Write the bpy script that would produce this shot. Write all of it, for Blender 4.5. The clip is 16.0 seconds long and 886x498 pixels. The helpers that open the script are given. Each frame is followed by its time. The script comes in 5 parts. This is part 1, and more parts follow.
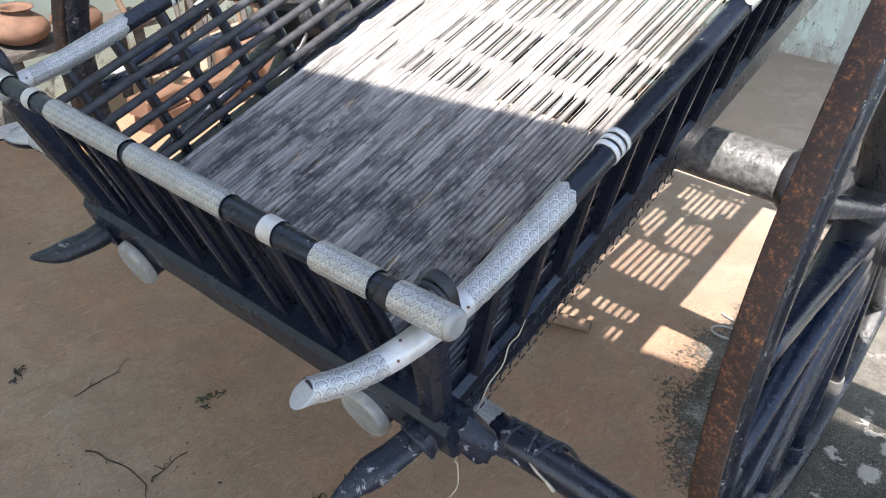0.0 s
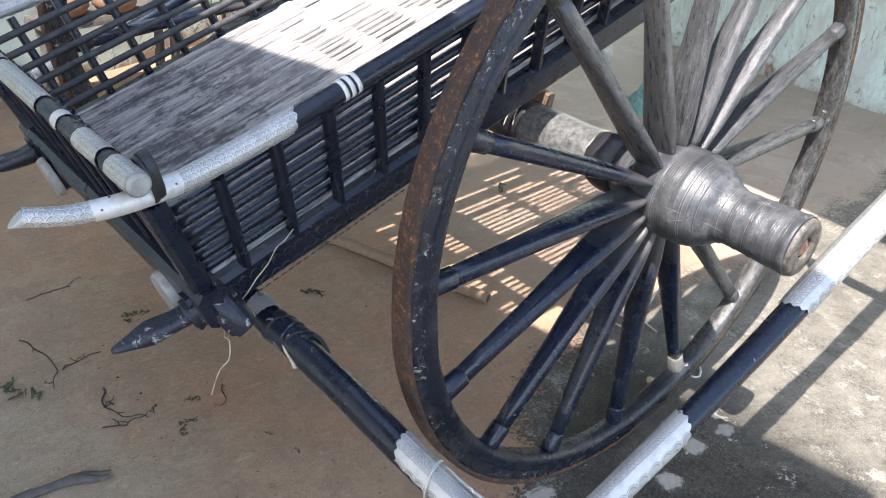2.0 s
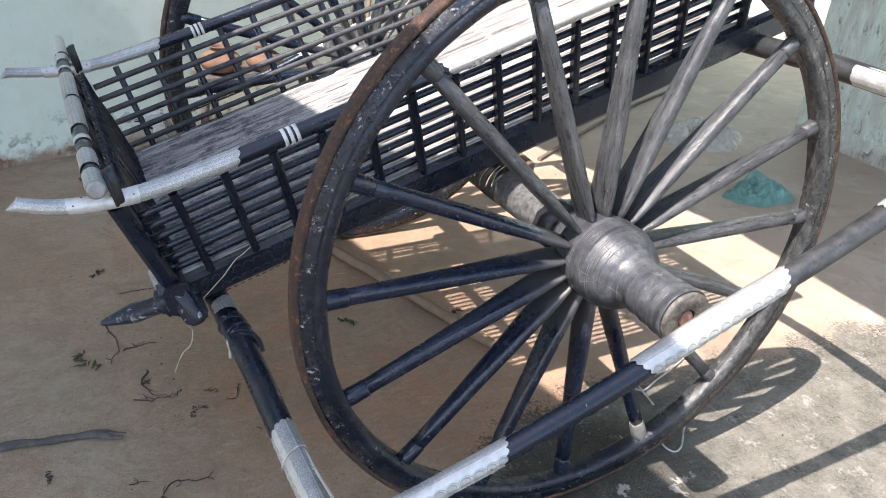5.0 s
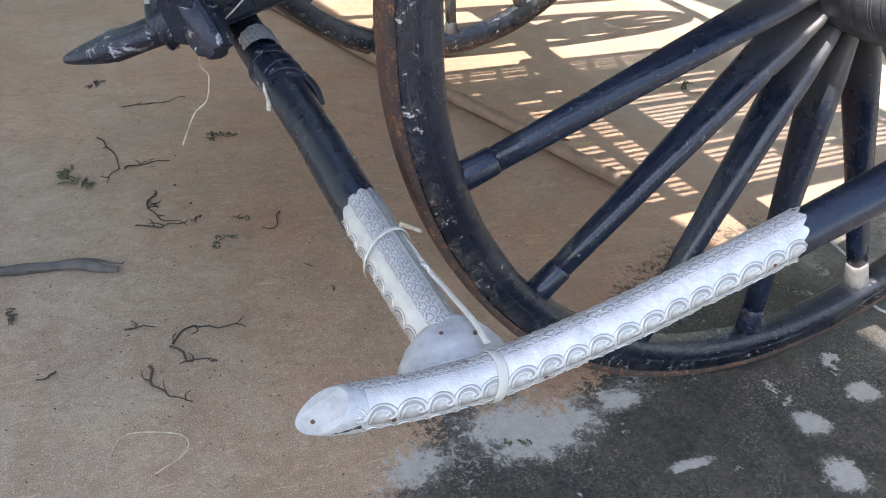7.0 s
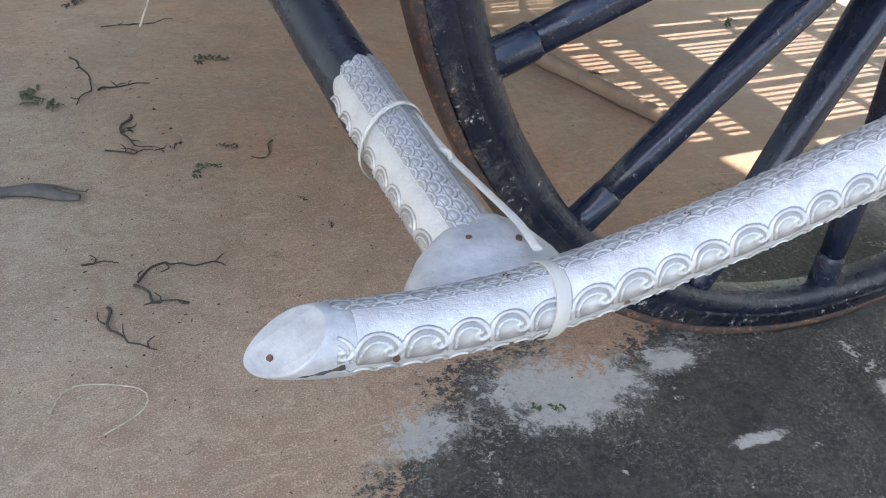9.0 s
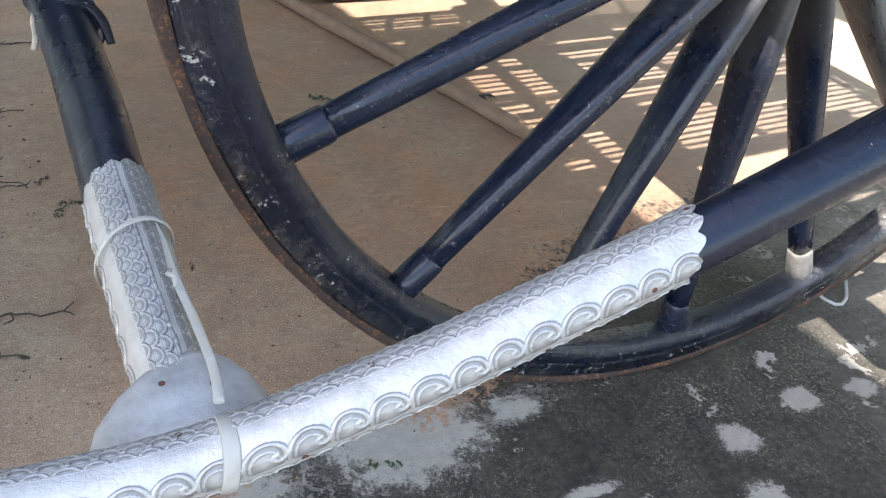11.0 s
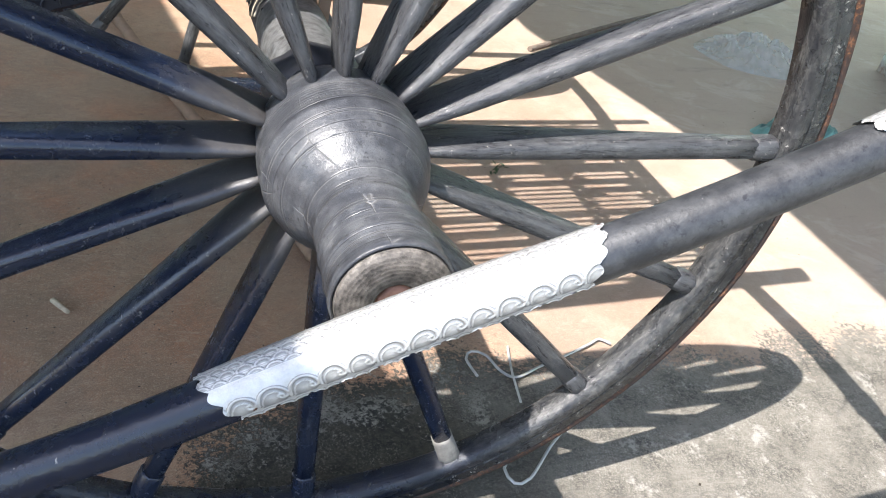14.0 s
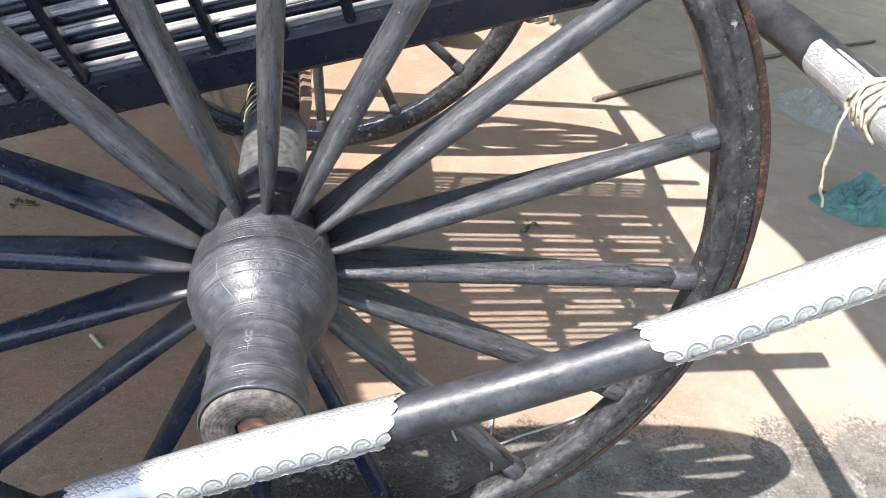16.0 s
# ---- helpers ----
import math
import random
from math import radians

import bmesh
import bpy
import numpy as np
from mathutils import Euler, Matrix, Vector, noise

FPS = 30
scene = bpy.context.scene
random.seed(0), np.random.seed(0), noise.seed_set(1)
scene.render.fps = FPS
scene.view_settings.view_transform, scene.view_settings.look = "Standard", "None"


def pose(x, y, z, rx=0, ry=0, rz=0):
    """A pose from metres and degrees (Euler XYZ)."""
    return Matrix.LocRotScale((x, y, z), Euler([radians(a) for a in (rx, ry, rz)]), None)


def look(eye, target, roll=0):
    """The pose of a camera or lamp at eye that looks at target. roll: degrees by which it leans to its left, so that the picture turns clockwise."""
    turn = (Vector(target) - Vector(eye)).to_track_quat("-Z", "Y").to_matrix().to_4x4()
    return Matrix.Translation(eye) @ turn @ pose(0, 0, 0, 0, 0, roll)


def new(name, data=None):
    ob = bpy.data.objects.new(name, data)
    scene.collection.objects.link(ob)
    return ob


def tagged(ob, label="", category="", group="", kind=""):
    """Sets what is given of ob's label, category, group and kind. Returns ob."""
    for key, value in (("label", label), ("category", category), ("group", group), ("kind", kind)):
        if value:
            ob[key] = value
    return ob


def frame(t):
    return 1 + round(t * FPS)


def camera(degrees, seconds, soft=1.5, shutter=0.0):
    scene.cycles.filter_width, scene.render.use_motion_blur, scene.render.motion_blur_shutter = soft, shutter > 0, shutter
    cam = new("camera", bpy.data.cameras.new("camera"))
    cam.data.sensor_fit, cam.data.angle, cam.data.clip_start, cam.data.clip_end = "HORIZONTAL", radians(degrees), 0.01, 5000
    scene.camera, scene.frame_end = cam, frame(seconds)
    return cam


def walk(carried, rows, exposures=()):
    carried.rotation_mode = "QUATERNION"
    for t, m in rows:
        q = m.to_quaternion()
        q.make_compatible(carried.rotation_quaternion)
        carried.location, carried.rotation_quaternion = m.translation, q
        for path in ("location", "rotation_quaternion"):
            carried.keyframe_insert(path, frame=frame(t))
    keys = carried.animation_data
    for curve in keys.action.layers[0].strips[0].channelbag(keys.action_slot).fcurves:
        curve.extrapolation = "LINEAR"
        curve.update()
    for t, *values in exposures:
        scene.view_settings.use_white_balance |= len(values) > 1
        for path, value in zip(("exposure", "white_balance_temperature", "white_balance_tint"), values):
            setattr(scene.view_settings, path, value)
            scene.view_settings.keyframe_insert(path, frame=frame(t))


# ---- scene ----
cam = camera(57.1, 16.0, soft=1.0)
PATH = [
    (0, (-1.496, -0.203, 1.348), (-0.187, 0.892, 0.305), 3.4),
    (0.5, (-1.427, -0.349, 1.333), (-0.156, 0.803, 0.305), 3.3),
    (1, (-1.363, -0.443, 1.302), (-0.09, 0.697, 0.263), 4.1),
    (1.5, (-1.366, -0.613, 1.325), (-0.141, 0.594, 0.303), 4.2),
    (2, (-1.337, -0.781, 1.369), (-0.171, 0.498, 0.366), 5.3),
    (2.5, (-1.25, -0.975, 1.439), (-0.228, 0.452, 0.48), 4.1),
    (3, (-1.214, -1.087, 1.442), (-0.267, 0.393, 0.485), 3.6),
    (3.5, (-1.251, -1.251, 1.502), (-0.453, 0.354, 0.615), 2.1),
    (3.7, (-1.244, -1.303, 1.52), (-0.441, 0.315, 0.661), 2.4),
    (5.8, (-0.942, -1.123, 1.359), (-0.159, 0.436, 0.381), 6.4),
    (6, (-0.959, -1.044, 1.315), (-0.188, 0.5, 0.304), 6.2),
    (6.5, (-0.98, -0.894, 1.122), (-0.243, 0.643, 0.076), 5.9),
    (7, (-0.963, -0.787, 0.907), (-0.26, 0.746, -0.168), 5.3),
    (7.5, (-0.966, -0.705, 0.784), (-0.284, 0.822, -0.313), 5.0),
    (8, (-0.941, -0.656, 0.744), (-0.275, 0.878, -0.354), 5.5),
    (8.2, (-0.93, -0.64, 0.723), (-0.267, 0.889, -0.382), 5.7),
    (10.3, (-0.865, -0.648, 0.756), (-0.134, 0.82, -0.388), 7.5),
    (10.5, (-0.851, -0.644, 0.76), (-0.106, 0.82, -0.382), 7.8),
    (11, (-0.747, -0.647, 0.825), (0.012, 0.795, -0.334), 8.0),
    (11.5, (-0.646, -0.703, 0.953), (0.157, 0.695, -0.232), 10.0),
    (12, (-0.597, -0.826, 1.066), (0.228, 0.563, -0.113), 10.9),
    (12.5, (-0.511, -0.933, 1.176), (0.262, 0.49, 0.002), 11.1),
    (13, (-0.402, -0.925, 1.207), (0.286, 0.591, 0.099), 11.0),
    (13.5, (-0.253, -0.86, 1.17), (0.414, 0.669, 0.067), 11.7),
    (14, (-0.188, -0.811, 1.145), (0.438, 0.735, 0.041), 12.2),
    (14.5, (-0.154, -0.774, 1.121), (0.416, 0.788, 0.01), 12.3),
    (15, (-0.113, -0.736, 1.105), (0.429, 0.829, -0.016), 13.1),
    (15.5, (-0.08, -0.805, 1.259), (0.294, 0.79, 0.112), 10.8),
    (16, (0.033, -0.867, 1.383), (0.384, 0.733, 0.236), 11.1),
]
walk(cam, [(t, look(eye, target, roll)) for t, eye, target, roll in PATH], exposures=[(0.0, 1.88, 6780, 12), (0.5, 1.97, 6780, 12), (1.5, 2.04, 6780, 12), (2.5, 1.84, 6750, 12), (3.5, 1.68, 6600, 12), (6.0, 1.78, 6900, 14), (6.6, 2.07, 6850, 14), (8.0, 2.19, 6880, 14), (10.5, 2.20, 7000, 14), (11.5, 2.10, 6940, 12), (12.0, 2.02, 6860, 12), (13.5, 1.82, 6620, 11), (16.0, 1.67, 6500, 11)])

# ---- world, sun ----
SUN_X, SUN_Y = 0.60, 0.255          # drift of the light for each metre that it falls
world = bpy.data.worlds.new("sky")
scene.world = world
world.use_nodes = True
wn = world.node_tree.nodes
sky = wn.new("ShaderNodeTexSky")
sky.sky_type = "NISHITA"
sky.sun_disc = False
sky.sun_elevation = radians(56.9)
sky.sun_rotation = math.atan2(-SUN_X, -SUN_Y)
world.node_tree.links.new(sky.outputs[0], wn["Background"].inputs[0])
wn["Background"].inputs[1].default_value = 0.15
sun = new("sun", bpy.data.lights.new("sun", "SUN"))
sun.data.energy = 3.55
sun.data.angle = radians(0.5)
sun.data.color = (1.0, 0.965, 0.935)
sun.matrix_world = look((-SUN_X * 6, -SUN_Y * 6, 6), (0, 0, 0))


# ---- materials ----
class Nodes:
    """A small builder of node materials."""

    def __init__(self, name):
        self.mat = bpy.data.materials.new(name)
        self.mat.use_nodes = True
        self.tree = self.mat.node_tree
        self.bsdf = self.tree.nodes["Principled BSDF"]

    def put(self, kind, operation="", feature="", data_type="", blend_type="", uv_map=""):
        n = self.tree.nodes.new(kind)
        if operation:
            n.operation = operation
        if feature:
            n.feature = feature
        if data_type:
            n.data_type = data_type
        if blend_type:
            n.blend_type = blend_type
        if uv_map:
            n.uv_map = uv_map
        return n

    def join(self, a, b):
        self.tree.links.new(a, b)

    def coords(self, scale=(1, 1, 1), space="Object", shift=False, tilt=0.0):
        tc = self.put("ShaderNodeTexCoord")
        mp = self.put("ShaderNodeMapping")
        mp.inputs["Scale"].default_value = scale
        src = tc.outputs[space]
        if tilt:
            turn = self.put("ShaderNodeMapping")
            turn.inputs["Rotation"].default_value = (0, tilt, 0)
            self.join(src, turn.inputs[0])
            src = turn.outputs[0]
        self.join(src, mp.inputs[0])
        if shift:
            info = self.put("ShaderNodeObjectInfo")
            mul = self.put("ShaderNodeMath", operation="MULTIPLY")
            mul.inputs[1].default_value = 37.0
            self.join(info.outputs["Random"], mul.inputs[0])
            self.join(mul.outputs[0], mp.inputs["Location"])
        return mp.outputs[0]

    def noise(self, vec, scale, detail=5, rough=0.6, warp=0.0):
        n = self.put("ShaderNodeTexNoise")
        n.inputs["Scale"].default_value = scale
        n.inputs["Detail"].default_value = detail
        n.inputs["Roughness"].default_value = rough
        n.inputs["Distortion"].default_value = warp
        self.join(vec, n.inputs["Vector"])
        return n.outputs["Fac"]

    def ramp(self, fac, stops):
        r = self.put("ShaderNodeValToRGB")
        els = r.color_ramp.elements
        while len(els) < len(stops):
            els.new(0.5)
        for e, (p, c) in zip(els, stops):
            e.position = p
            e.color = (c, c, c, 1) if isinstance(c, (int, float)) else (*c, 1)
        self.join(fac, r.inputs[0])
        return r.outputs[0]

    def mix(self, fac, a, b, how="MIX"):
        m = self.put("ShaderNodeMix", data_type="RGBA", blend_type=how)
        for sock, v in ((m.inputs[0], fac), (m.inputs[6], a), (m.inputs[7], b)):
            if isinstance(v, (int, float)):
                sock.default_value = v
            elif isinstance(v, tuple):
                sock.default_value = (*v, 1)
            else:
                self.join(v, sock)
        return m.outputs[2]

    def math(self, op, a, b=None, c=None):
        m = self.put("ShaderNodeMath", operation=op)
        for sock, v in zip(m.inputs, (a, b, c)):
            if v is None:
                continue
            if isinstance(v, (int, float)):
                sock.default_value = v
            else:
                self.join(v, sock)
        return m.outputs[0]

    def finish(self, color, rough, bump=None, strength=0.3, dist=0.003, metal=0.0):
        for sock, v in ((self.bsdf.inputs["Base Color"], color), (self.bsdf.inputs["Roughness"], rough), (self.bsdf.inputs["Metallic"], metal)):
            if isinstance(v, tuple):
                sock.default_value = (*v, 1)
            elif isinstance(v, (int, float)):
                sock.default_value = v
            else:
                self.join(v, sock)
        if bump is not None:
            b = self.put("ShaderNodeBump")
            b.inputs["Strength"].default_value = strength
            b.inputs["Distance"].default_value = dist
            self.join(bump, b.inputs["Height"])
            self.join(b.outputs[0], self.bsdf.inputs["Normal"])
        return self.mat


def black_paint():
    """Old gloss black paint with a blue cast, dusty, scratched and chipped to grey wood."""
    n = Nodes("black_paint")
    v = n.coords(shift=True)
    dust = n.ramp(n.noise(v, 11, 7, 0.75), [(0.45, 0.0), (0.78, 0.45)])
    chips = n.ramp(n.noise(v, 60, 5, 0.75, 0.6), [(0.645, 0.0), (0.675, 1.0)])
    patch = n.ramp(n.noise(v, 5, 3), [(0.42, 0.0), (0.56, 1.0)])
    chips = n.math("MULTIPLY", chips, patch)
    c = n.mix(dust, (0.0048, 0.0078, 0.0180), (0.030, 0.034, 0.042))
    specks = n.ramp(n.noise(v, 210, 3, 0.75), [(0.66, 0.0), (0.71, 0.55)])
    c = n.mix(specks, c, (0.13, 0.13, 0.13))
    c = n.mix(chips, c, (0.28, 0.26, 0.23))
    grain = n.noise(n.coords((1, 1, 1), shift=True), 120, 3)
    r = n.ramp(n.noise(v, 18, 6, 0.7), [(0.3, 0.20), (0.7, 0.40)])
    return n.finish(c, r, n.math("ADD", grain, n.math("MULTIPLY", chips, -1.2)), 0.22, 0.002)


def worn_paint():
    """Blue-black gloss paint under a thin coat of dust, rubbed in streaks along the spokes."""
    n = Nodes("worn_paint")
    v = n.coords(shift=True)
    streak = n.noise(n.coords((4, 30, 30), shift=True), 3, 6, 0.7)
    dust = n.ramp(n.math("ADD", n.math("MULTIPLY", streak, 0.6), n.math("MULTIPLY", n.noise(v, 16, 6, 0.75), 0.4)), [(0.44, 0.0), (0.70, 1.0)])
    fine = n.ramp(n.noise(v, 130, 4, 0.75), [(0.63, 0.0), (0.68, 1.0)])
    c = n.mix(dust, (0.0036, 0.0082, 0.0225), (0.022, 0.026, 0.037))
    # dust towards the hub, coloured pale tan for the sun that falls there
    sep = n.put("ShaderNodeSeparateXYZ")
    n.join(n.coords(), sep.inputs[0])
    close = n.ramp(n.math("ADD", sep.outputs[0], n.math("MULTIPLY", n.math("SUBTRACT", n.noise(v, 22, 6, 0.75), 0.5), 0.22)), [(0.11, 0.65), (0.22, 0.0)])
    c = n.mix(close, c, (0.090, 0.083, 0.073))
    c = n.mix(n.math("MULTIPLY", fine, 0.45), c, (0.24, 0.23, 0.21))
    r = n.math("ADD", n.ramp(n.noise(v, 30, 5), [(0.3, 0.17), (0.7, 0.32)]), n.math("MULTIPLY", close, 0.3))
    return n.finish(c, r, n.noise(v, 90, 4, 0.7), 0.35, 0.002)


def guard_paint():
    """Blue-black gloss paint of the outer rails, coloured dusty grey on the stretch where the sun falls."""
    n = Nodes("guard_paint")
    v = n.coords()
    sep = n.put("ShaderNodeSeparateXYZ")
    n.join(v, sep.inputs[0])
    # grey by x, put into the colour for the sun on this stretch
    sunlit_part = n.ramp(n.math("ADD", sep.outputs[0], n.math("MULTIPLY", n.math("SUBTRACT", n.noise(v, 7, 6, 0.75), 0.5), 0.3)), [(0.03, 0.0), (0.15, 1.0)])
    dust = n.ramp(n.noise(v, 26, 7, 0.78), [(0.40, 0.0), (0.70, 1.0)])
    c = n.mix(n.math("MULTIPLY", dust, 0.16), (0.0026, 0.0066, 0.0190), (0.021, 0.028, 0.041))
    c = n.mix(sunlit_part, c, n.mix(dust, (0.016, 0.017, 0.019), (0.062, 0.063, 0.064)))
    pits = n.ramp(n.noise(v, 120, 4, 0.8), [(0.58, 0.0), (0.66, 0.8)])
    c = n.mix(pits, c, (0.006, 0.006, 0.008))
    chips = n.ramp(n.noise(v, 70, 4, 0.75, 0.4), [(0.70, 0.0), (0.73, 0.9)])
    c = n.mix(chips, c, (0.36, 0.34, 0.31))
    r = n.math("ADD", n.ramp(n.noise(v, 22, 6, 0.7), [(0.3, 0.18), (0.7, 0.34)]), n.math("MULTIPLY", sunlit_part, 0.18))
    return n.finish(c, r, n.math("ADD", n.noise(v, 90, 4, 0.7), n.math("MULTIPLY", chips, -0.8)), 0.3, 0.002)


def sunlit_spoke_paint():
    """Sunlit copy of the spoke paint: worn to grey wood with dark grain and pits, made paler to stand in for sun."""
    n = Nodes("sunlit_spoke_paint")
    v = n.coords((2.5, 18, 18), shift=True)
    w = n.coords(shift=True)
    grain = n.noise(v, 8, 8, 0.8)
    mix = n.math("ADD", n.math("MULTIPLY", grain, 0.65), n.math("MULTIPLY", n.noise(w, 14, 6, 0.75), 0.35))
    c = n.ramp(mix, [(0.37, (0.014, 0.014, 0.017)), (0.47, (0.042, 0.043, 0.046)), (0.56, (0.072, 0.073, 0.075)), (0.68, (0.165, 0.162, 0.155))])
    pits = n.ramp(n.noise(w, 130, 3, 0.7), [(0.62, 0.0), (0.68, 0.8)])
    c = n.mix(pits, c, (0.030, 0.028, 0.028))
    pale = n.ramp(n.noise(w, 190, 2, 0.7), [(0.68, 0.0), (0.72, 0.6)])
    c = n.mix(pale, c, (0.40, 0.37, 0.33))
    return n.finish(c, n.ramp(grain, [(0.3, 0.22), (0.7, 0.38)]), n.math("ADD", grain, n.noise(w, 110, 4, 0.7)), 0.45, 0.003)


def cracked_paint():
    """Grey worn wood of the hub: scored rings, long cracks, rubbed spots, a dull polish."""
    n = Nodes("cracked_paint")
    v = n.coords(shift=True)
    around = n.noise(n.coords((5, 150, 5)), 1.0, 6, 0.7)
    blot = n.noise(v, 20, 7, 0.75)
    c = n.ramp(n.math("ADD", n.math("MULTIPLY", around, 0.22), n.math("MULTIPLY", blot, 0.78)), [(0.36, (0.020, 0.021, 0.025)), (0.50, (0.048, 0.050, 0.055)), (0.66, (0.110, 0.112, 0.114))])
    # long cracks that run along the hub
    vor = n.put("ShaderNodeTexVoronoi", feature="DISTANCE_TO_EDGE")
    vor.inputs["Scale"].default_value = 17
    n.join(n.coords((1.0, 0.30, 1.0)), vor.inputs["Vector"])
    crack = n.ramp(vor.outputs["Distance"], [(0.0, 1.0), (0.014, 0.0)])
    crack = n.math("MULTIPLY", crack, n.ramp(n.noise(v, 14, 4), [(0.52, 0.0), (0.58, 1.0)]))
    spots = n.ramp(n.noise(v, 90, 5, 0.82), [(0.62, 0.0), (0.67, 1.0)])
    c = n.mix(n.math("MULTIPLY", spots, 0.7), c, (0.30, 0.30, 0.29))
    dark = n.ramp(n.noise(v, 90, 3, 0.8), [(0.60, 0.0), (0.66, 0.85)])
    c = n.mix(dark, c, (0.018, 0.018, 0.020))
    c = n.mix(n.math("MULTIPLY", crack, 0.40), c, (0.26, 0.25, 0.235))
    # scored rings, in pairs
    sep = n.put("ShaderNodeSeparateXYZ")
    n.join(n.coords(), sep.inputs[0])
    along = n.math("ADD", n.math("MULTIPLY", sep.outputs[1], 34.0), 9.35)
    line = lambda k, w: n.ramp(n.math("ABSOLUTE", n.math("SUBTRACT", n.math("FRACT", n.math("ADD", along, k)), 0.5)), [(0.0, 1.0), (w, 0.0)])
    some = n.ramp(n.noise(n.coords((0.0, 1.0, 0.0)), 13, 2), [(0.44, 0.0), (0.47, 1.0)])
    patchy = n.ramp(n.noise(v, 26, 4), [(0.36, 0.25), (0.52, 1.0)])
    groove = n.math("MULTIPLY", n.math("MAXIMUM", line(0.0, 0.032), line(0.15, 0.032)), n.math("MULTIPLY", some, patchy))
    lip = n.math("MULTIPLY", n.math("MAXIMUM", line(0.048, 0.020), line(0.198, 0.020)), n.math("MULTIPLY", some, patchy))
    c = n.mix(n.math("MULTIPLY", lip, 0.50), c, (0.34, 0.33, 0.31))
    c = n.mix(n.math("MULTIPLY", groove, 0.85), c, (0.012, 0.012, 0.013))
    # close-set fine rings in bands
    fine = n.ramp(n.math("ABSOLUTE", n.math("SUBTRACT", n.math("FRACT", n.math("MULTIPLY", sep.outputs[1], 205.0)), 0.5)), [(0.06, 1.0), (0.20, 0.0)])
    bands = n.ramp(n.noise(n.coords((0.0, 1.0, 0.0)), 24, 2), [(0.50, 0.0), (0.53, 1.0)])
    fine = n.math("MULTIPLY", fine, n.math("MULTIPLY", bands, patchy))
    c = n.mix(n.math("MULTIPLY", fine, 0.60), c, (0.012, 0.012, 0.014))
    groove = n.math("MAXIMUM", groove, n.math("MULTIPLY", fine, 0.8))
    r = n.ramp(n.noise(v, 45, 6, 0.7), [(0.3, 0.26), (0.7, 0.44)])
    h = n.math("ADD", n.math("ADD", n.noise(v, 75, 5, 0.7), n.math("MULTIPLY", around, 0.15)), n.math("MULTIPLY", n.math("ADD", crack, groove), -1.0))
    h = n.math("ADD", h, n.math("MULTIPLY", n.noise(v, 230, 4, 0.8), 0.5))
    return n.finish(c, r, h, 0.42, 0.002)


def scuffed_black(name, rough):
    """Blue-black rubber and timber, scraped pale in ragged patches."""
    n = Nodes(name)
    v = n.coords()
    a = n.noise(v, 24, 7, 0.78, 0.5)
    c = n.mix(n.ramp(n.noise(v, 60, 5, 0.7), [(0.4, 0.0), (0.7, 1.0)]), (0.004, 0.008, 0.020), (0.017, 0.023, 0.040))
    c = n.mix(n.ramp(a, [(0.575, 0.0), (0.610, 0.9)]), c, (0.38, 0.38, 0.39))
    c = n.mix(n.ramp(n.noise(v, 130, 4, 0.8), [(0.62, 0.0), (0.67, 0.7)]), c, (0.26, 0.26, 0.26))
    return n.finish(c, n.ramp(a, [(0.3, rough), (0.7, rough + 0.2)]), n.math("ADD", n.noise(v, 70, 5, 0.75), a), 0.7, 0.004)


def rust_iron():
    """Iron tyre: brown rust with orange scabs."""
    n = Nodes("rust_iron")
    v = n.coords()
    a = n.math("ADD", n.math("MULTIPLY", n.noise(v, 60, 7, 0.75), 0.45), n.math("MULTIPLY", n.noise(v, 170, 5, 0.8), 0.55))
    c = n.ramp(a, [(0.3, (0.016, 0.011, 0.010)), (0.50, (0.036, 0.021, 0.016)), (0.565, (0.105, 0.046, 0.023)), (0.635, (0.32, 0.145, 0.064))])
    return n.finish(c, n.ramp(a, [(0.3, 0.7), (0.7, 0.9)]), n.noise(v, 90, 5, 0.7), 0.6, 0.003)


